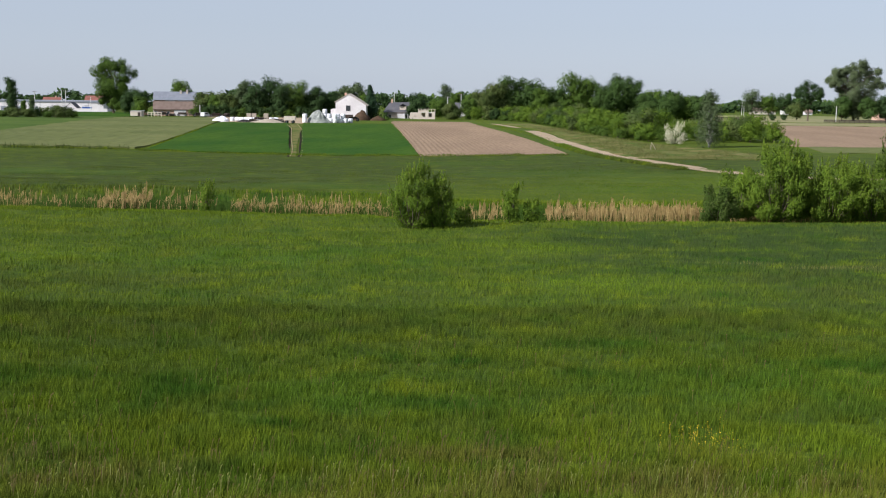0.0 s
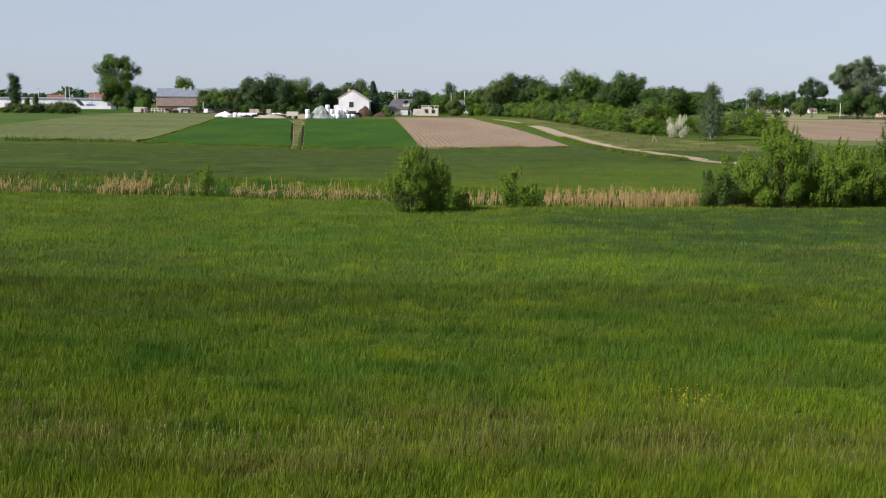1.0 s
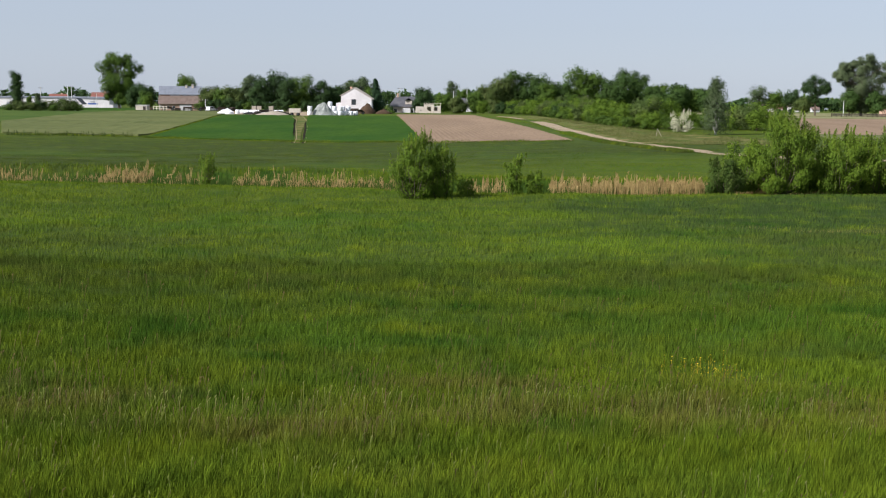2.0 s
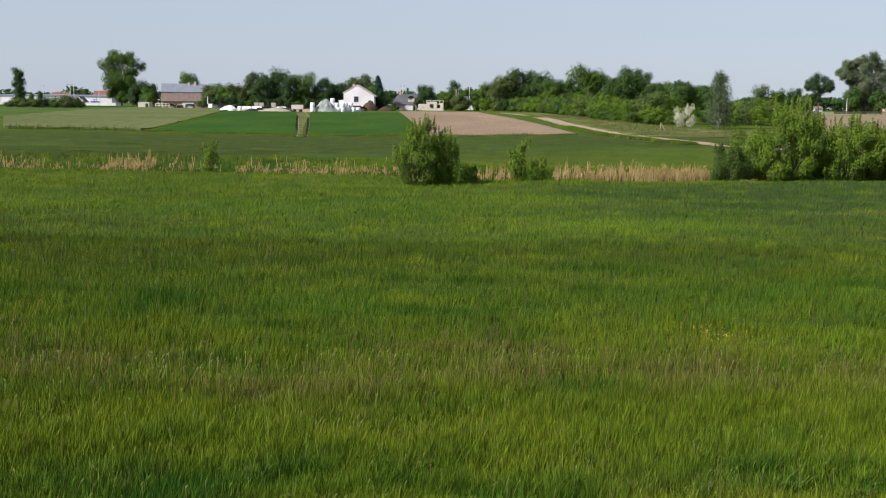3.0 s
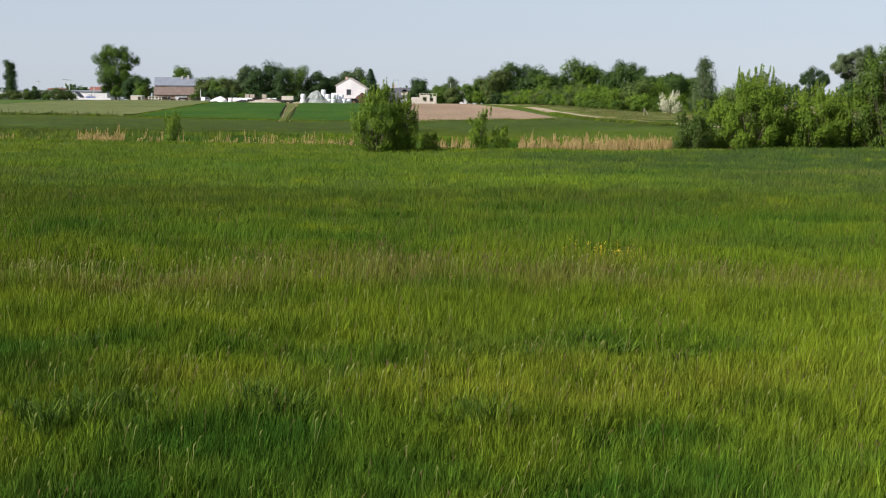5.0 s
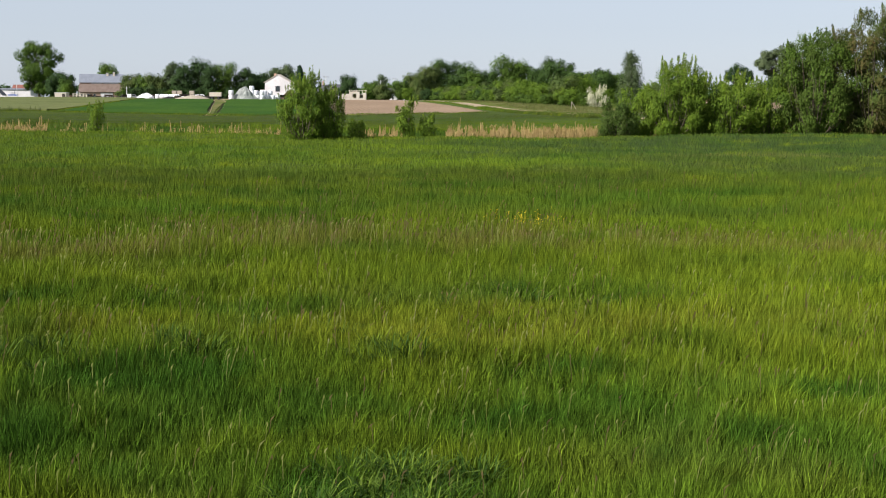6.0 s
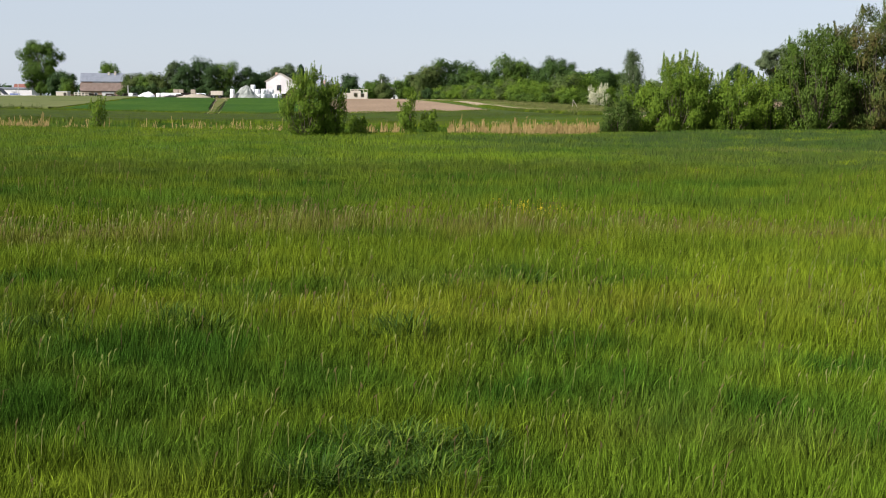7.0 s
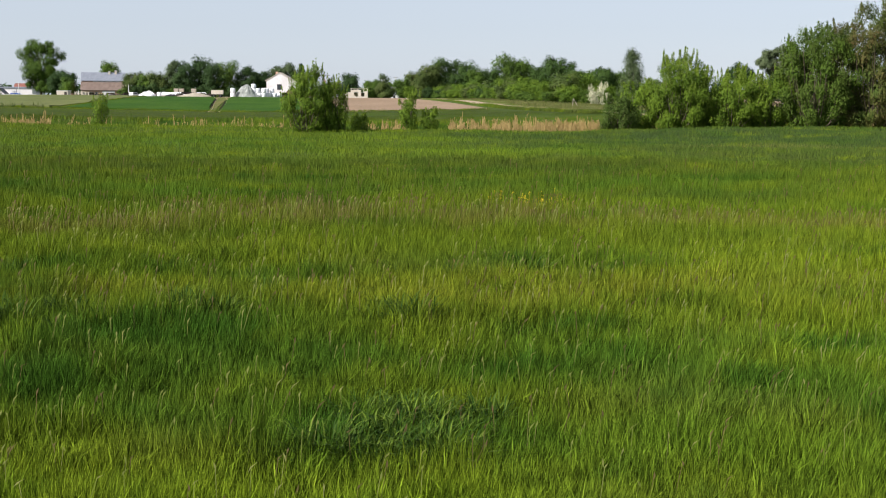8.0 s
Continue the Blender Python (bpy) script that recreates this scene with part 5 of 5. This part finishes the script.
def grey_house():
    ob = thing("grey_house", -17.4, 440, "low house with a dark hipped roof", "house", z=-3.1)
    part("wall", Geo().box(-5.2, 5.2, 0, 9, -0.3, 3.2), BEIGE, ob, "beige house wall")
    v = [(-6.0, -0.8, 3.1), (6.0, -0.8, 3.1), (6.0, 9.8, 3.1), (-6.0, 9.8, 3.1), (-3.6, 4.5, 6.6), (4.2, 4.5, 6.8)]
    r = Geo().add(v, [(0, 1, 5, 4), (2, 3, 4, 5), (0, 3, 2, 1)])
    r.add([v[1], v[2], v[5], v[3], v[0], v[4]], [(0, 1, 2), (3, 4, 5)])
    part("roof", r, DARKROOF, ob, "dark hipped roof")
    d = gable_roof(Geo(), 0.2, 2.6, -0.2, 4, 5.3, 6.2, 0.12, "y", 0.15)
    part("dormer", Geo().box(0.2, 2.6, 0.3, 4, 4.0, 5.4), BEIGE, part("dormer_roof", d, DARKROOF, ob))
    for x in (-3.4, 0.4, 3.0):
        window(ob, x, 1.0, 1.1, 1.2, 0)
    part("chimney", Geo().box(-3.1, -2.5, 4.2, 4.8, 6.0, 7.9), BRICK, ob, "brick chimney")
    part("porch", Geo().box(-0.6, 2.2, -3.2, -0.02, -0.2, 2.6), WHITEWALL, ob, "white porch")


def shell_house():
    ob = thing("unfinished_house", -8.4, 420, "pale unfinished house shell with open frame", "house", z=-1.8)
    ob.scale = (0.95, 1, 0.72)
    g = Geo()
    for x0, x1, z0, z1 in ((-4.6, -3.0, -0.3, 3.0), (-3.0, -1.6, -0.3, 1.0), (-1.6, -0.4, -0.3, 4.2), (-0.4, 1.0, -0.3, 1.0), (-0.4, 1.0, 3.2, 4.3), (1.0, 2.2, -0.3, 4.2), (2.2, 3.4, -0.3, 1.1), (3.4, 4.6, -0.3, 3.6)):
        g.box(x0, x1 - 0.004, 0, 0.3, z0, z1)
    part("front_wall", g, BEIGE, ob, "pale block wall with open windows")
    part("back_wall", Geo().box(-4.6, 4.6, 6, 6.3, -0.3, 3.0), BEIGE, ob)
    for x in (-4.6, 4.31):
        part("side_wall", Geo().box(x, x + 0.29, 0.305, 5.995, -0.3, 2.9), WHITEWALL, ob)
    part("floor_slab", Geo().box(-1.6, 4.6, 0.305, 5.99, 2.9, 3.1), CONCRETE, ob)
    for x in (-1.5, 1.0, 3.2, 4.5):
        part("roof_post", Geo().box(x - 0.08, x + 0.08, 0.4, 0.56, 3.1, 4.7), PALEWOOD, ob)
    part("roof_beam", Geo().box(-1.8, 4.8, 0.38, 0.58, 4.7, 4.85), PALEWOOD, ob)
    for x in (-6.6, -5.4):
        part("porch_post", Geo().tube([(x, -1, -0.2), (x, -1, 2.4)], [0.1, 0.1], 6), WHITEWALL, ob)


def hall():
    ob = thing("white_hall", -184, 560, "long white industrial hall with flat roof", "building", z=-4.3)
    part("wall", Geo().box(-30, 24, 0, 20, -0.5, 4.2), WHITEWALL, ob, "white sheet wall")
    part("roof_edge", Geo().box(-30.3, 24.3, -0.3, 20.3, 4.2, 4.9), METALROOF, ob, "blue-grey roof edge")
    for i in range(9):
        part("wall_panel", Geo().box(-28 + 5.6 * i, -27.85 + 5.6 * i, -0.06, -0.002, 0, 4.1), METALROOF, ob)
    for x in (-24, -17, -9, -1):
        part("loading_door", Geo().box(x, x + 2.4, -0.07, -0.002, -0.3, 2.2), METALROOF, ob, "grey loading door")
    part("gate", Geo().box(14, 18.5, -0.08, -0.002, -0.3, 2.2), BLUE, ob, "blue roller gate")
    cot = thing("garden_shed", -171.5, 548, "small white shed with a dark gable roof", "shed", z=-4.1)
    part("wall", gable_wall(Geo(), -2.6, 2.6, 0, 6, 1.6, 4.2, "y"), WHITEWALL, cot, "white gable wall")
    part("roof", gable_roof(Geo(), -2.6, 2.6, 0, 6, 1.55, 4.22, 0.16, "y", 0.15), DARKROOF, cot, "dark gable roof")
    part("door", Geo().box(-0.5, 0.6, -0.06, -0.002, 0, 1.9), DARKIRON, cot, "dark door")
    wall = thing("yard_wall", -163, 545, "long low white yard wall", "wall", z=-4.0)
    for i in range(6):
        part("wall_section", Geo().box(-9 + 3.0 * i, -6.03 + 3.0 * i, 0, 0.25, -0.3, 1.5), WHITEWALL, wall)


def cottage(x, y, w, h, roof, wall, label, turn=0.0, end_on=False):
    """A small far house: walls, roof, chimney and windows."""
    ob = thing("village_house", x, y, label, "house", "village houses", turn=turn)
    axis = "y" if end_on else "x"
    d = w * (1.4 if end_on else 0.8)
    part("wall", gable_wall(Geo(), -w / 2, w / 2, 0, d, h * 0.5, h * 0.97, axis), wall, ob)
    part("roof", gable_roof(Geo(), -w / 2, w / 2, 0, d, h * 0.48, h, 0.2, axis), roof, ob)
    part("chimney", Geo().box(w * 0.15, w * 0.15 + 0.7, d * 0.45, d * 0.45 + 0.7, h * 0.8, h * 1.12), BRICK, ob)
    for k in (-0.28, 0.05, 0.3):
        window(ob, w * k, h * 0.16, 1.2, 1.3, 0)
    return ob


barn()
white_house()
grey_house()
shell_house()
hall()
for x, y, w, h, roof, wall, text, end in (
        (-211, 640, 9, 6.4, REDROOF, WHITEWALL, "far house with a red roof behind the hall", False), (-188, 640, 10, 7.4, REDROOF, BRICK, "far house with a broad red roof", False),
        (-181, 630, 7, 6.8, BROWNROOF, WHITEWALL, "far house with a brown roof", True),
        (287, 1100, 15, 6.5, BROWNROOF, BEIGE, "far village house with a brown roof", False), (312, 1100, 8, 9, BROWNROOF, WHITEWALL, "far village house with a white gable", True),
        (321, 1120, 14, 7, REDROOF, BEIGE, "far village house with a red roof", False), (331, 1100, 7, 4.5, BROWNROOF, WHITEWALL, "far village house with white walls", False),
        (299, 1110, 9, 6, REDROOF, BEIGE, "far village house with a red roof", False), (205, 560, 9, 9, REDROOF, BRICK, "brick house with a red roof under trees", False),
        (8.2, 560, 8, 6, DARKROOF, WHITEWALL, "small far house with a dark roof", False)):
    cottage(x, y, w, h, roof, wall, text, 0.0, end)


def shed():
    ob = thing("block_shed", -102.4, 395, "low beige block shed with flat roof", "shed")
    part("wall", Geo().box(-1.7, 1.9, 0, 4, -0.3, 1.7), BEIGE, ob)
    part("roof", Geo().box(-1.8, 2.0, -0.1, 4.1, 1.7, 1.8), CONCRETE, ob, "flat concrete roof")
    part("door", Geo().box(0.7, 1.6, -0.05, -0.002, -0.1, 1.4), DARKIRON, ob)


shed()


# ---- yard: bales, heaps, trailer ----
def bale(seed):
    """A round bale on its end, in white film with soft rims."""
    rng = np.random.default_rng(seed)
    g = Geo()
    sides = 20
    a = np.arange(sides) * 2 * np.pi / sides
    prof = [(0.0, 0.02), (0.5, 0.0), (0.6, 0.06), (0.64, 0.2), (0.65, 0.6), (0.64, 1.02), (0.59, 1.18), (0.48, 1.24), (0.0, 1.22)]
    V = []
    for r, z in prof:
        rr = r * (1 + 0.03 * np.sin(3 * a + seed) + rng.normal(0, 0.008, sides))
        V.append(np.stack([rr * np.cos(a), rr * np.sin(a), np.full(sides, z) + rng.normal(0, 0.01, sides)], 1))
    f = [(i * sides + k, i * sides + (k + 1) % sides, (i + 1) * sides + (k + 1) % sides, (i + 1) * sides + k) for i in range(len(prof) - 1) for k in range(sides)]
    g.add(np.concatenate(V), f)
    return g.mesh("bale", PLASTIC, True)


def put_bale(me, x, y, z, tilt=0.0, turn=0.0, text="round silage bale wrapped in white film"):
    ob = new("silage_bale", me)
    ob.matrix_basis = pose(x, y, float(gz(y)) + z, 0, tilt, turn)
    tagged(ob, text, "bale", "white silage bales")


bale_rng = np.random.default_rng(17)
kinds = [bale(k) for k in range(4)]
for x, y, high in ((-40.6, 344, 2), (-39.3, 347, 1), (-34.2, 350, 2), (-35.6, 352, 3), (-33.4, 346, 1), (-32.1, 346, 2), (-30.9, 347, 1), (-31.6, 349, 2), (-30.2, 350, 2), (-29.2, 347.5, 1), (-28.0, 349, 1),
                   (-62.4, 350, 1), (-50.8, 348, 1)):
    x, y = x * 0.945, y * 0.945
    for k in range(high):
        put_bale(kinds[int(bale_rng.integers(4))], x + bale_rng.uniform(-0.08, 0.08), y, 1.23 * k, 0.0, bale_rng.uniform(0, 360),
                 "round silage bale wrapped in white film" if k == 0 else "white-wrapped silage bale stacked on another")
for k, (x, y) in enumerate(((-60.4, 346.5), (-59.1, 346.2), (-57.8, 346.4), (-56.6, 346.1), (-55.3, 346.3), (-53.9, 346.0), (-49.6, 349))):
    put_bale(kinds[k % 4], x * 0.945 - 0.62, y * 0.945, 0.65, 90, (-6, 4, 9, -3, 12, -8, 20)[k], "white-wrapped silage bale lying on its side")


def heap(name, x, y, rx, ry, high, mat, label, category, seed, folds=0.0, peaks=((0, 0, 1.0),), steep=0.7):
    """A loose heap: a rough mound, with cloth folds where it is covered."""
    n, m = 40, 14
    a = np.arange(n) * 2 * np.pi / n
    V = []
    for j in range(m):
        r = 1 - j / (m - 1)
        px, py = r * np.cos(a), r * np.sin(a)
        z = sum(h * np.maximum(0, 1 - np.hypot(px - u, py - v) * 0.95) ** steep for u, v, h in peaks)
        z = z * high * (0.85 + 0.3 * value_noise(px * 4 + 9, py * 4 + 9, seed)) + folds * np.cos(9 * a + 2 * r) * r * (1 - r) * 2
        edge = 1 + 0.12 * (value_noise(np.cos(a) * 2 + 5, np.sin(a) * 2 + 5, seed + 1) - 0.5)
        V.append(np.stack([px * rx * edge, py * ry * edge, np.where(r > 0.98, -0.1, z)], 1))
    f = [(j * n + k, j * n + (k + 1) % n, (j + 1) * n + (k + 1) % n, (j + 1) * n + k) for j in range(m - 1) for k in range(n)]
    ob = new(name, Geo().add(np.concatenate(V), f).mesh(name, mat, folds == 0.0))
    ob.matrix_basis = pose(x, y, float(gz(y)))
    return tagged(ob, label, category)


heap("covered_heap", -34.6, 327, 3.6, 2.6, 3.0, TARP, "grey-green tarpaulin pulled over a tall heap", "heap", 71, 0.35, ((0.0, 0, 1.0), (-0.55, 0.1, 0.45)), 1.1)
heap("manure_heap", -26.2, 372, 2.9, 3.0, 2.9, MANURE, "dark brown manure heap beside the white house", "heap", 73, 0.0, ((-0.12, 0, 0.6), (0.25, 0.1, 0.35), (-0.35, -0.2, 0.2)))
heap("film_heap", -61.6, 327, 2.4, 1.6, 1.0, PLASTIC, "crumpled pile of white film beside the crop", "heap", 77, 0.45, ((-0.45, 0, 0.5), (0.1, 0.1, 0.6), (0.5, -0.1, 0.75)))
heap("black_sheet", -47.4, 322, 4.0, 1.6, 1.15, RUBBER, "black sheet spread over a low heap", "heap", 78, 0.25, ((-0.4, 0, 0.6), (0.4, 0, 0.75)))
heap("black_sheet", -54.4, 325, 2.4, 1.0, 0.7, RUBBER, "black sheet lying before white bales", "heap", 79, 0.2)
heap("manure_heap", -21.2, 371, 2.6, 2.2, 1.4, MANURE, "low brown spill beside a manure heap", "heap", 74)
heap("sand_heap", -47.6, 317.5, 4.6, 2.4, 0.8, GREYSOIL, "low heap of grey soil in the yard", "heap", 75, 0.0, ((-0.2, 0, 0.9), (0.35, 0, 0.7)))


def wheel(parent, x, y, r, w):
    a = np.arange(18) * 2 * np.pi / 18
    g = Geo()
    V = []
    for rr, d in ((r * 0.55, -w / 2), (r * 0.92, -w / 2), (r, -w * 0.3), (r, w * 0.3), (r * 0.92, w / 2), (r * 0.55, w / 2)):
        V.append(np.stack([x + rr * np.cos(a), np.full(18, y + d), r + rr * np.sin(a)], 1))
    f = [(i * 18 + k, i * 18 + (k + 1) % 18, (i + 1) * 18 + (k + 1) % 18, (i + 1) * 18 + k) for i in range(5) for k in range(18)]
    tyre = part("tyre", g.add(np.concatenate(V), f), RUBBER, parent, "black rubber tyre", True)
    part("rim", Geo().tube([(x, y - w * 0.35, r), (x, y + w * 0.35, r)], [r * 0.56, r * 0.56], 14), METALROOF, tyre, "grey steel rim")


def trailer(x, y):
    ob = thing("farm_trailer", x, y, "beige box farm trailer with dark wheels", "trailer")
    ob.scale = (0.78, 0.8, 0.82)
    body = Geo().box(-1.9, 1.9, -1.0, 1.0, 0.95, 1.05)
    part("floor_frame", body, DARKIRON, ob)
    for x0, x1, y0, y1 in ((-1.9, 1.9, -1.05, -1.0), (-1.9, 1.9, 1.0, 1.05), (-1.95, -1.9, -1.05, 1.05), (1.9, 1.95, -1.05, 1.05)):
        part("side_board", Geo().box(x0, x1, y0, y1, 1.0, 2.3), BEIGE, ob, "beige side board")
    part("load", Geo().box(-1.88, 1.88, -0.98, 0.98, 1.06, 2.15), PALEWOOD, ob, "pale load")
    for wx in (-1.1, 1.1):
        for wy in (-0.95, 0.95):
            wheel(ob, wx, wy, 0.45, 0.28)
    part("drawbar", Geo().tube([(-1.9, 0, 0.9), (-3.2, 0, 0.55)], [0.06, 0.05], 6), DARKIRON, ob)


trailer(-41.5, 318)


def van(x, y, turn, label):
    ob = thing("van", x, y, label, "van", turn=turn)
    ob.scale = (0.8, 0.8, 0.8)
    prof = [(-2.3, 0.35), (2.3, 0.35), (2.4, 0.9), (1.6, 1.15), (1.0, 1.85), (-2.2, 1.9), (-2.35, 1.0)]
    g = Geo().add([(px, py, pz) for py in (-0.9, 0.9) for px, pz in prof], [tuple(range(7)), tuple(range(13, 6, -1))])
    g.f.setdefault(4, []).append(np.array([(k, (k + 1) % 7, (k + 1) % 7 + 7, k + 7) for k in range(7)]))
    part("body", g, PLASTIC, ob, "white painted body")
    part("side_window", Geo().box(-1.9, 0.9, -0.93, -0.902, 1.2, 1.7), GLASS, ob)
    part("windscreen", Geo().add([(1.62, -0.8, 1.2), (1.62, 0.8, 1.2), (1.06, 0.75, 1.82), (1.06, -0.75, 1.82)], [(0, 1, 2, 3)]), GLASS, ob)
    for wx in (-1.5, 1.5):
        for wy in (-0.85, 0.85):
            wheel(ob, wx, wy, 0.33, 0.2)


van(-81.2, 404, 70, "white van parked beside the barn")


def pallet_stack(x, y):
    ob = thing("crate_stack", x, y, "pale stacked tank crates in the yard", "crate")
    for k in range(2):
        c = part("crate", Geo().box(-0.6, 0.6, -0.6, 0.6, 1.15 * k + 0.15, 1.15 * k + 1.12), WOOD, ob)
        part("pallet", Geo().box(-0.62, 0.62, -0.62, 0.62, 1.15 * k, 1.15 * k + 0.14), WOOD, c)


for cx in (-58.0, -56.5, -53.0):
    pallet_stack(cx * 0.945, 333)


def harrow(x, y):
    ob = thing("harrow", x, y, "dark iron farm harrow beside the barn", "implement")
    for k in range(3):
        part("beam", Geo().box(-2.2, 2.2, k * 0.8, k * 0.8 + 0.12, 0.7, 0.85), DARKIRON, ob)
    for k in range(7):
        part("tine", Geo().tube([(-2.1 + 0.7 * k, 0.8, 0.75), (-2.1 + 0.7 * k, 0.5, 0.4), (-2.1 + 0.7 * k, 0.8, 0.0)], [0.05, 0.05, 0.03], 5), DARKIRON, ob)
    part("mast", Geo().tube([(-0.5, 0, 0.8), (0, 0.4, 1.7), (0.5, 0, 0.8)], [0.06, 0.06, 0.06], 5), DARKIRON, ob)


harrow(-99.2, 414)
harrow(-89.2, 415)
for hx, hy in ((-82.0, 406), (-79.0, 408), (-76.0, 405), (-87.0, 409), (-44.0, 323)):
    harrow(hx, hy)


def seed_drill(x, y, turn):
    """A dark drawn implement: hopper, frame, two wheels and a row of coulters."""
    ob = thing("seed_drill", x, y, "dark drawn seed drill in the farmyard", "implement", turn=turn)
    v = [(px, py, pz) for pz, q in ((0.75, 0.35), (1.35, 0.6)) for px, py in ((-1.3, -q), (1.3, -q), (1.3, q), (-1.3, q))]
    part("hopper", Geo().add(v, [(3, 2, 1, 0), (4, 5, 6, 7), (0, 1, 5, 4), (1, 2, 6, 5), (2, 3, 7, 6), (3, 0, 4, 7)]), DARKIRON, ob, "dark iron hopper")
    part("frame_beam", Geo().box(-1.5, 1.5, -0.5, -0.38, 0.5, 0.66), DARKIRON, ob)
    for wx in (-1.45, 1.45):
        wheel(ob, wx, 0.0, 0.5, 0.16)
    for k in range(7):
        part("coulter", Geo().tube([(-1.2 + 0.4 * k, -0.45, 0.55), (-1.2 + 0.4 * k, -0.75, 0.3), (-1.2 + 0.4 * k, -0.7, 0.02)], [0.04, 0.04, 0.02], 5), DARKIRON, ob)
    part("drawbar", Geo().tube([(0, 0.4, 0.55), (0, 1.8, 0.4)], [0.06, 0.05], 6), DARKIRON, ob)


for sx, sy, turn in ((-97.5, 412, 10), (-91.0, 413, -20), (-84.0, 407, 35), (-77.6, 404, 5), (-73.5, 402, 80), (-27.5, 352, 15), (-50.6, 324, 0)):
    seed_drill(sx, sy, turn)


# ---- poles, fences, posts ----
def pole(x, y, high, label="grey electricity pole with a crossarm", arms=1, mat=None):
    ob = thing("utility_pole", x, y, label, "pole", "electricity poles")
    part("post", Geo().tube([(0, 0, -0.3), (0, 0, high)], [0.17, 0.11], 8), mat or CONCRETE, ob)
    for k in range(arms):
        z = high - 0.4 - 0.9 * k
        arm = part("crossarm", Geo().box(-1.1, 1.1, -0.06, 0.06, z, z + 0.12), DARKIRON, ob)
        for px in (-0.95, 0.0, 0.95):
            part("insulator", Geo().tube([(px, 0, z + 0.12), (px, 0, z + 0.36)], [0.05, 0.03], 6), WHITEWALL, arm)


for x, y, h in ((-176, 555, 9.8), (-192, 560, 9.2), (-160, 540, 6.5), (-166.5, 520, 9.4), (-20.5, 470, 9.5), (6.2, 520, 10.0), (0.4, 500, 8.6), (211, 860, 11.5), (215, 870, 9.0), (162, 500, 6.5), (-83.8, 408, 4.0)):
    pole(x, y, h)


def post_frame():
    ob = thing("post_frame", 33.6, 196, "pale wooden A-shaped post frame in grass", "post")
    part("leg", Geo().tube([(-0.1, 0, -0.1), (0.0, 0, 1.35)], [0.05, 0.045], 7), WOOD, ob)
    part("leg", Geo().tube([(0.85, 0.1, -0.1), (0.02, 0, 1.3)], [0.05, 0.045], 7), WOOD, ob)


post_frame()


def fence(x0, x1, y, count):
    ob = thing("field_fence", x0, y, "dark wooden fence along a far field", "fence")
    w = x1 - x0
    for k in range(count):
        part("post", Geo().box(w * k / (count - 1) - 0.07, w * k / (count - 1) + 0.07, -0.07, 0.07, -0.2, 1.3), DARKIRON, ob)
    for z in (0.35, 0.75, 1.1):
        part("rail", Geo().box(-0.1, w + 0.1, -0.12, -0.075, z, z + 0.26), DARKIRON, ob)


fence(143, 172, 455, 16)
fence(112, 138, 520, 12)


def paddock_fence(x, y, count):
    ob = thing("paddock_fence", x, y, "short pale wooden fence before the barn", "fence")
    for k in range(count):
        part("post", Geo().box(1.1 * k - 0.09, 1.1 * k + 0.09, -0.08, 0.08, -0.2, 1.5), PALEWOOD, ob)
    for z in (0.7, 1.3):
        part("rail", Geo().box(-0.2, 1.1 * (count - 1) + 0.2, -0.13, -0.085, z, z + 0.16), PALEWOOD, ob)


paddock_fence(-99.0, 398, 5)


def log_pile(x, y, seed, label):
    ob = thing("log_pile", x, y, label, "log pile")
    rng = np.random.default_rng(seed)
    for row, n in ((0, 6), (1, 5), (2, 4)):
        for k in range(n):
            r = rng.uniform(0.13, 0.19)
            z = 0.18 + 0.32 * row
            px = (k - n / 2) * 0.38
            part("log", Geo().tube([(px, -1.2 + rng.uniform(-0.1, 0.1), z), (px, 1.2, z)], [r, r * 0.95], 8), WOOD, ob)


log_pile(-94.0, 412, 5, "stacked grey logs beside the barn")
log_pile(-47.7, 325, 6, "stacked grey logs in the farmyard")
log_pile(-52.0, 323, 7, "stacked grey logs behind a sand heap")
heap("straw_heap", -104.5, 415, 1.8, 1.6, 1.2, MANURE, "dark rubbish heap at the barn's end", "heap", 76)
copy_thing(shrubs[0], pose(-106.2, 416, float(gz(416)), 0, 0, 30) @ Matrix.Diagonal((0.62, 0.62, 0.95, 1)))
copy_thing(shrubs[1], pose(-18.6, 372, float(gz(372)), 0, 0, 60) @ Matrix.Diagonal((0.5, 0.5, 0.4, 1)))
copy_thing(shrubs[3], pose(-20.4, 398, float(gz(398)), 0, 0, 90) @ Matrix.Diagonal((0.5, 0.5, 0.6, 1)))
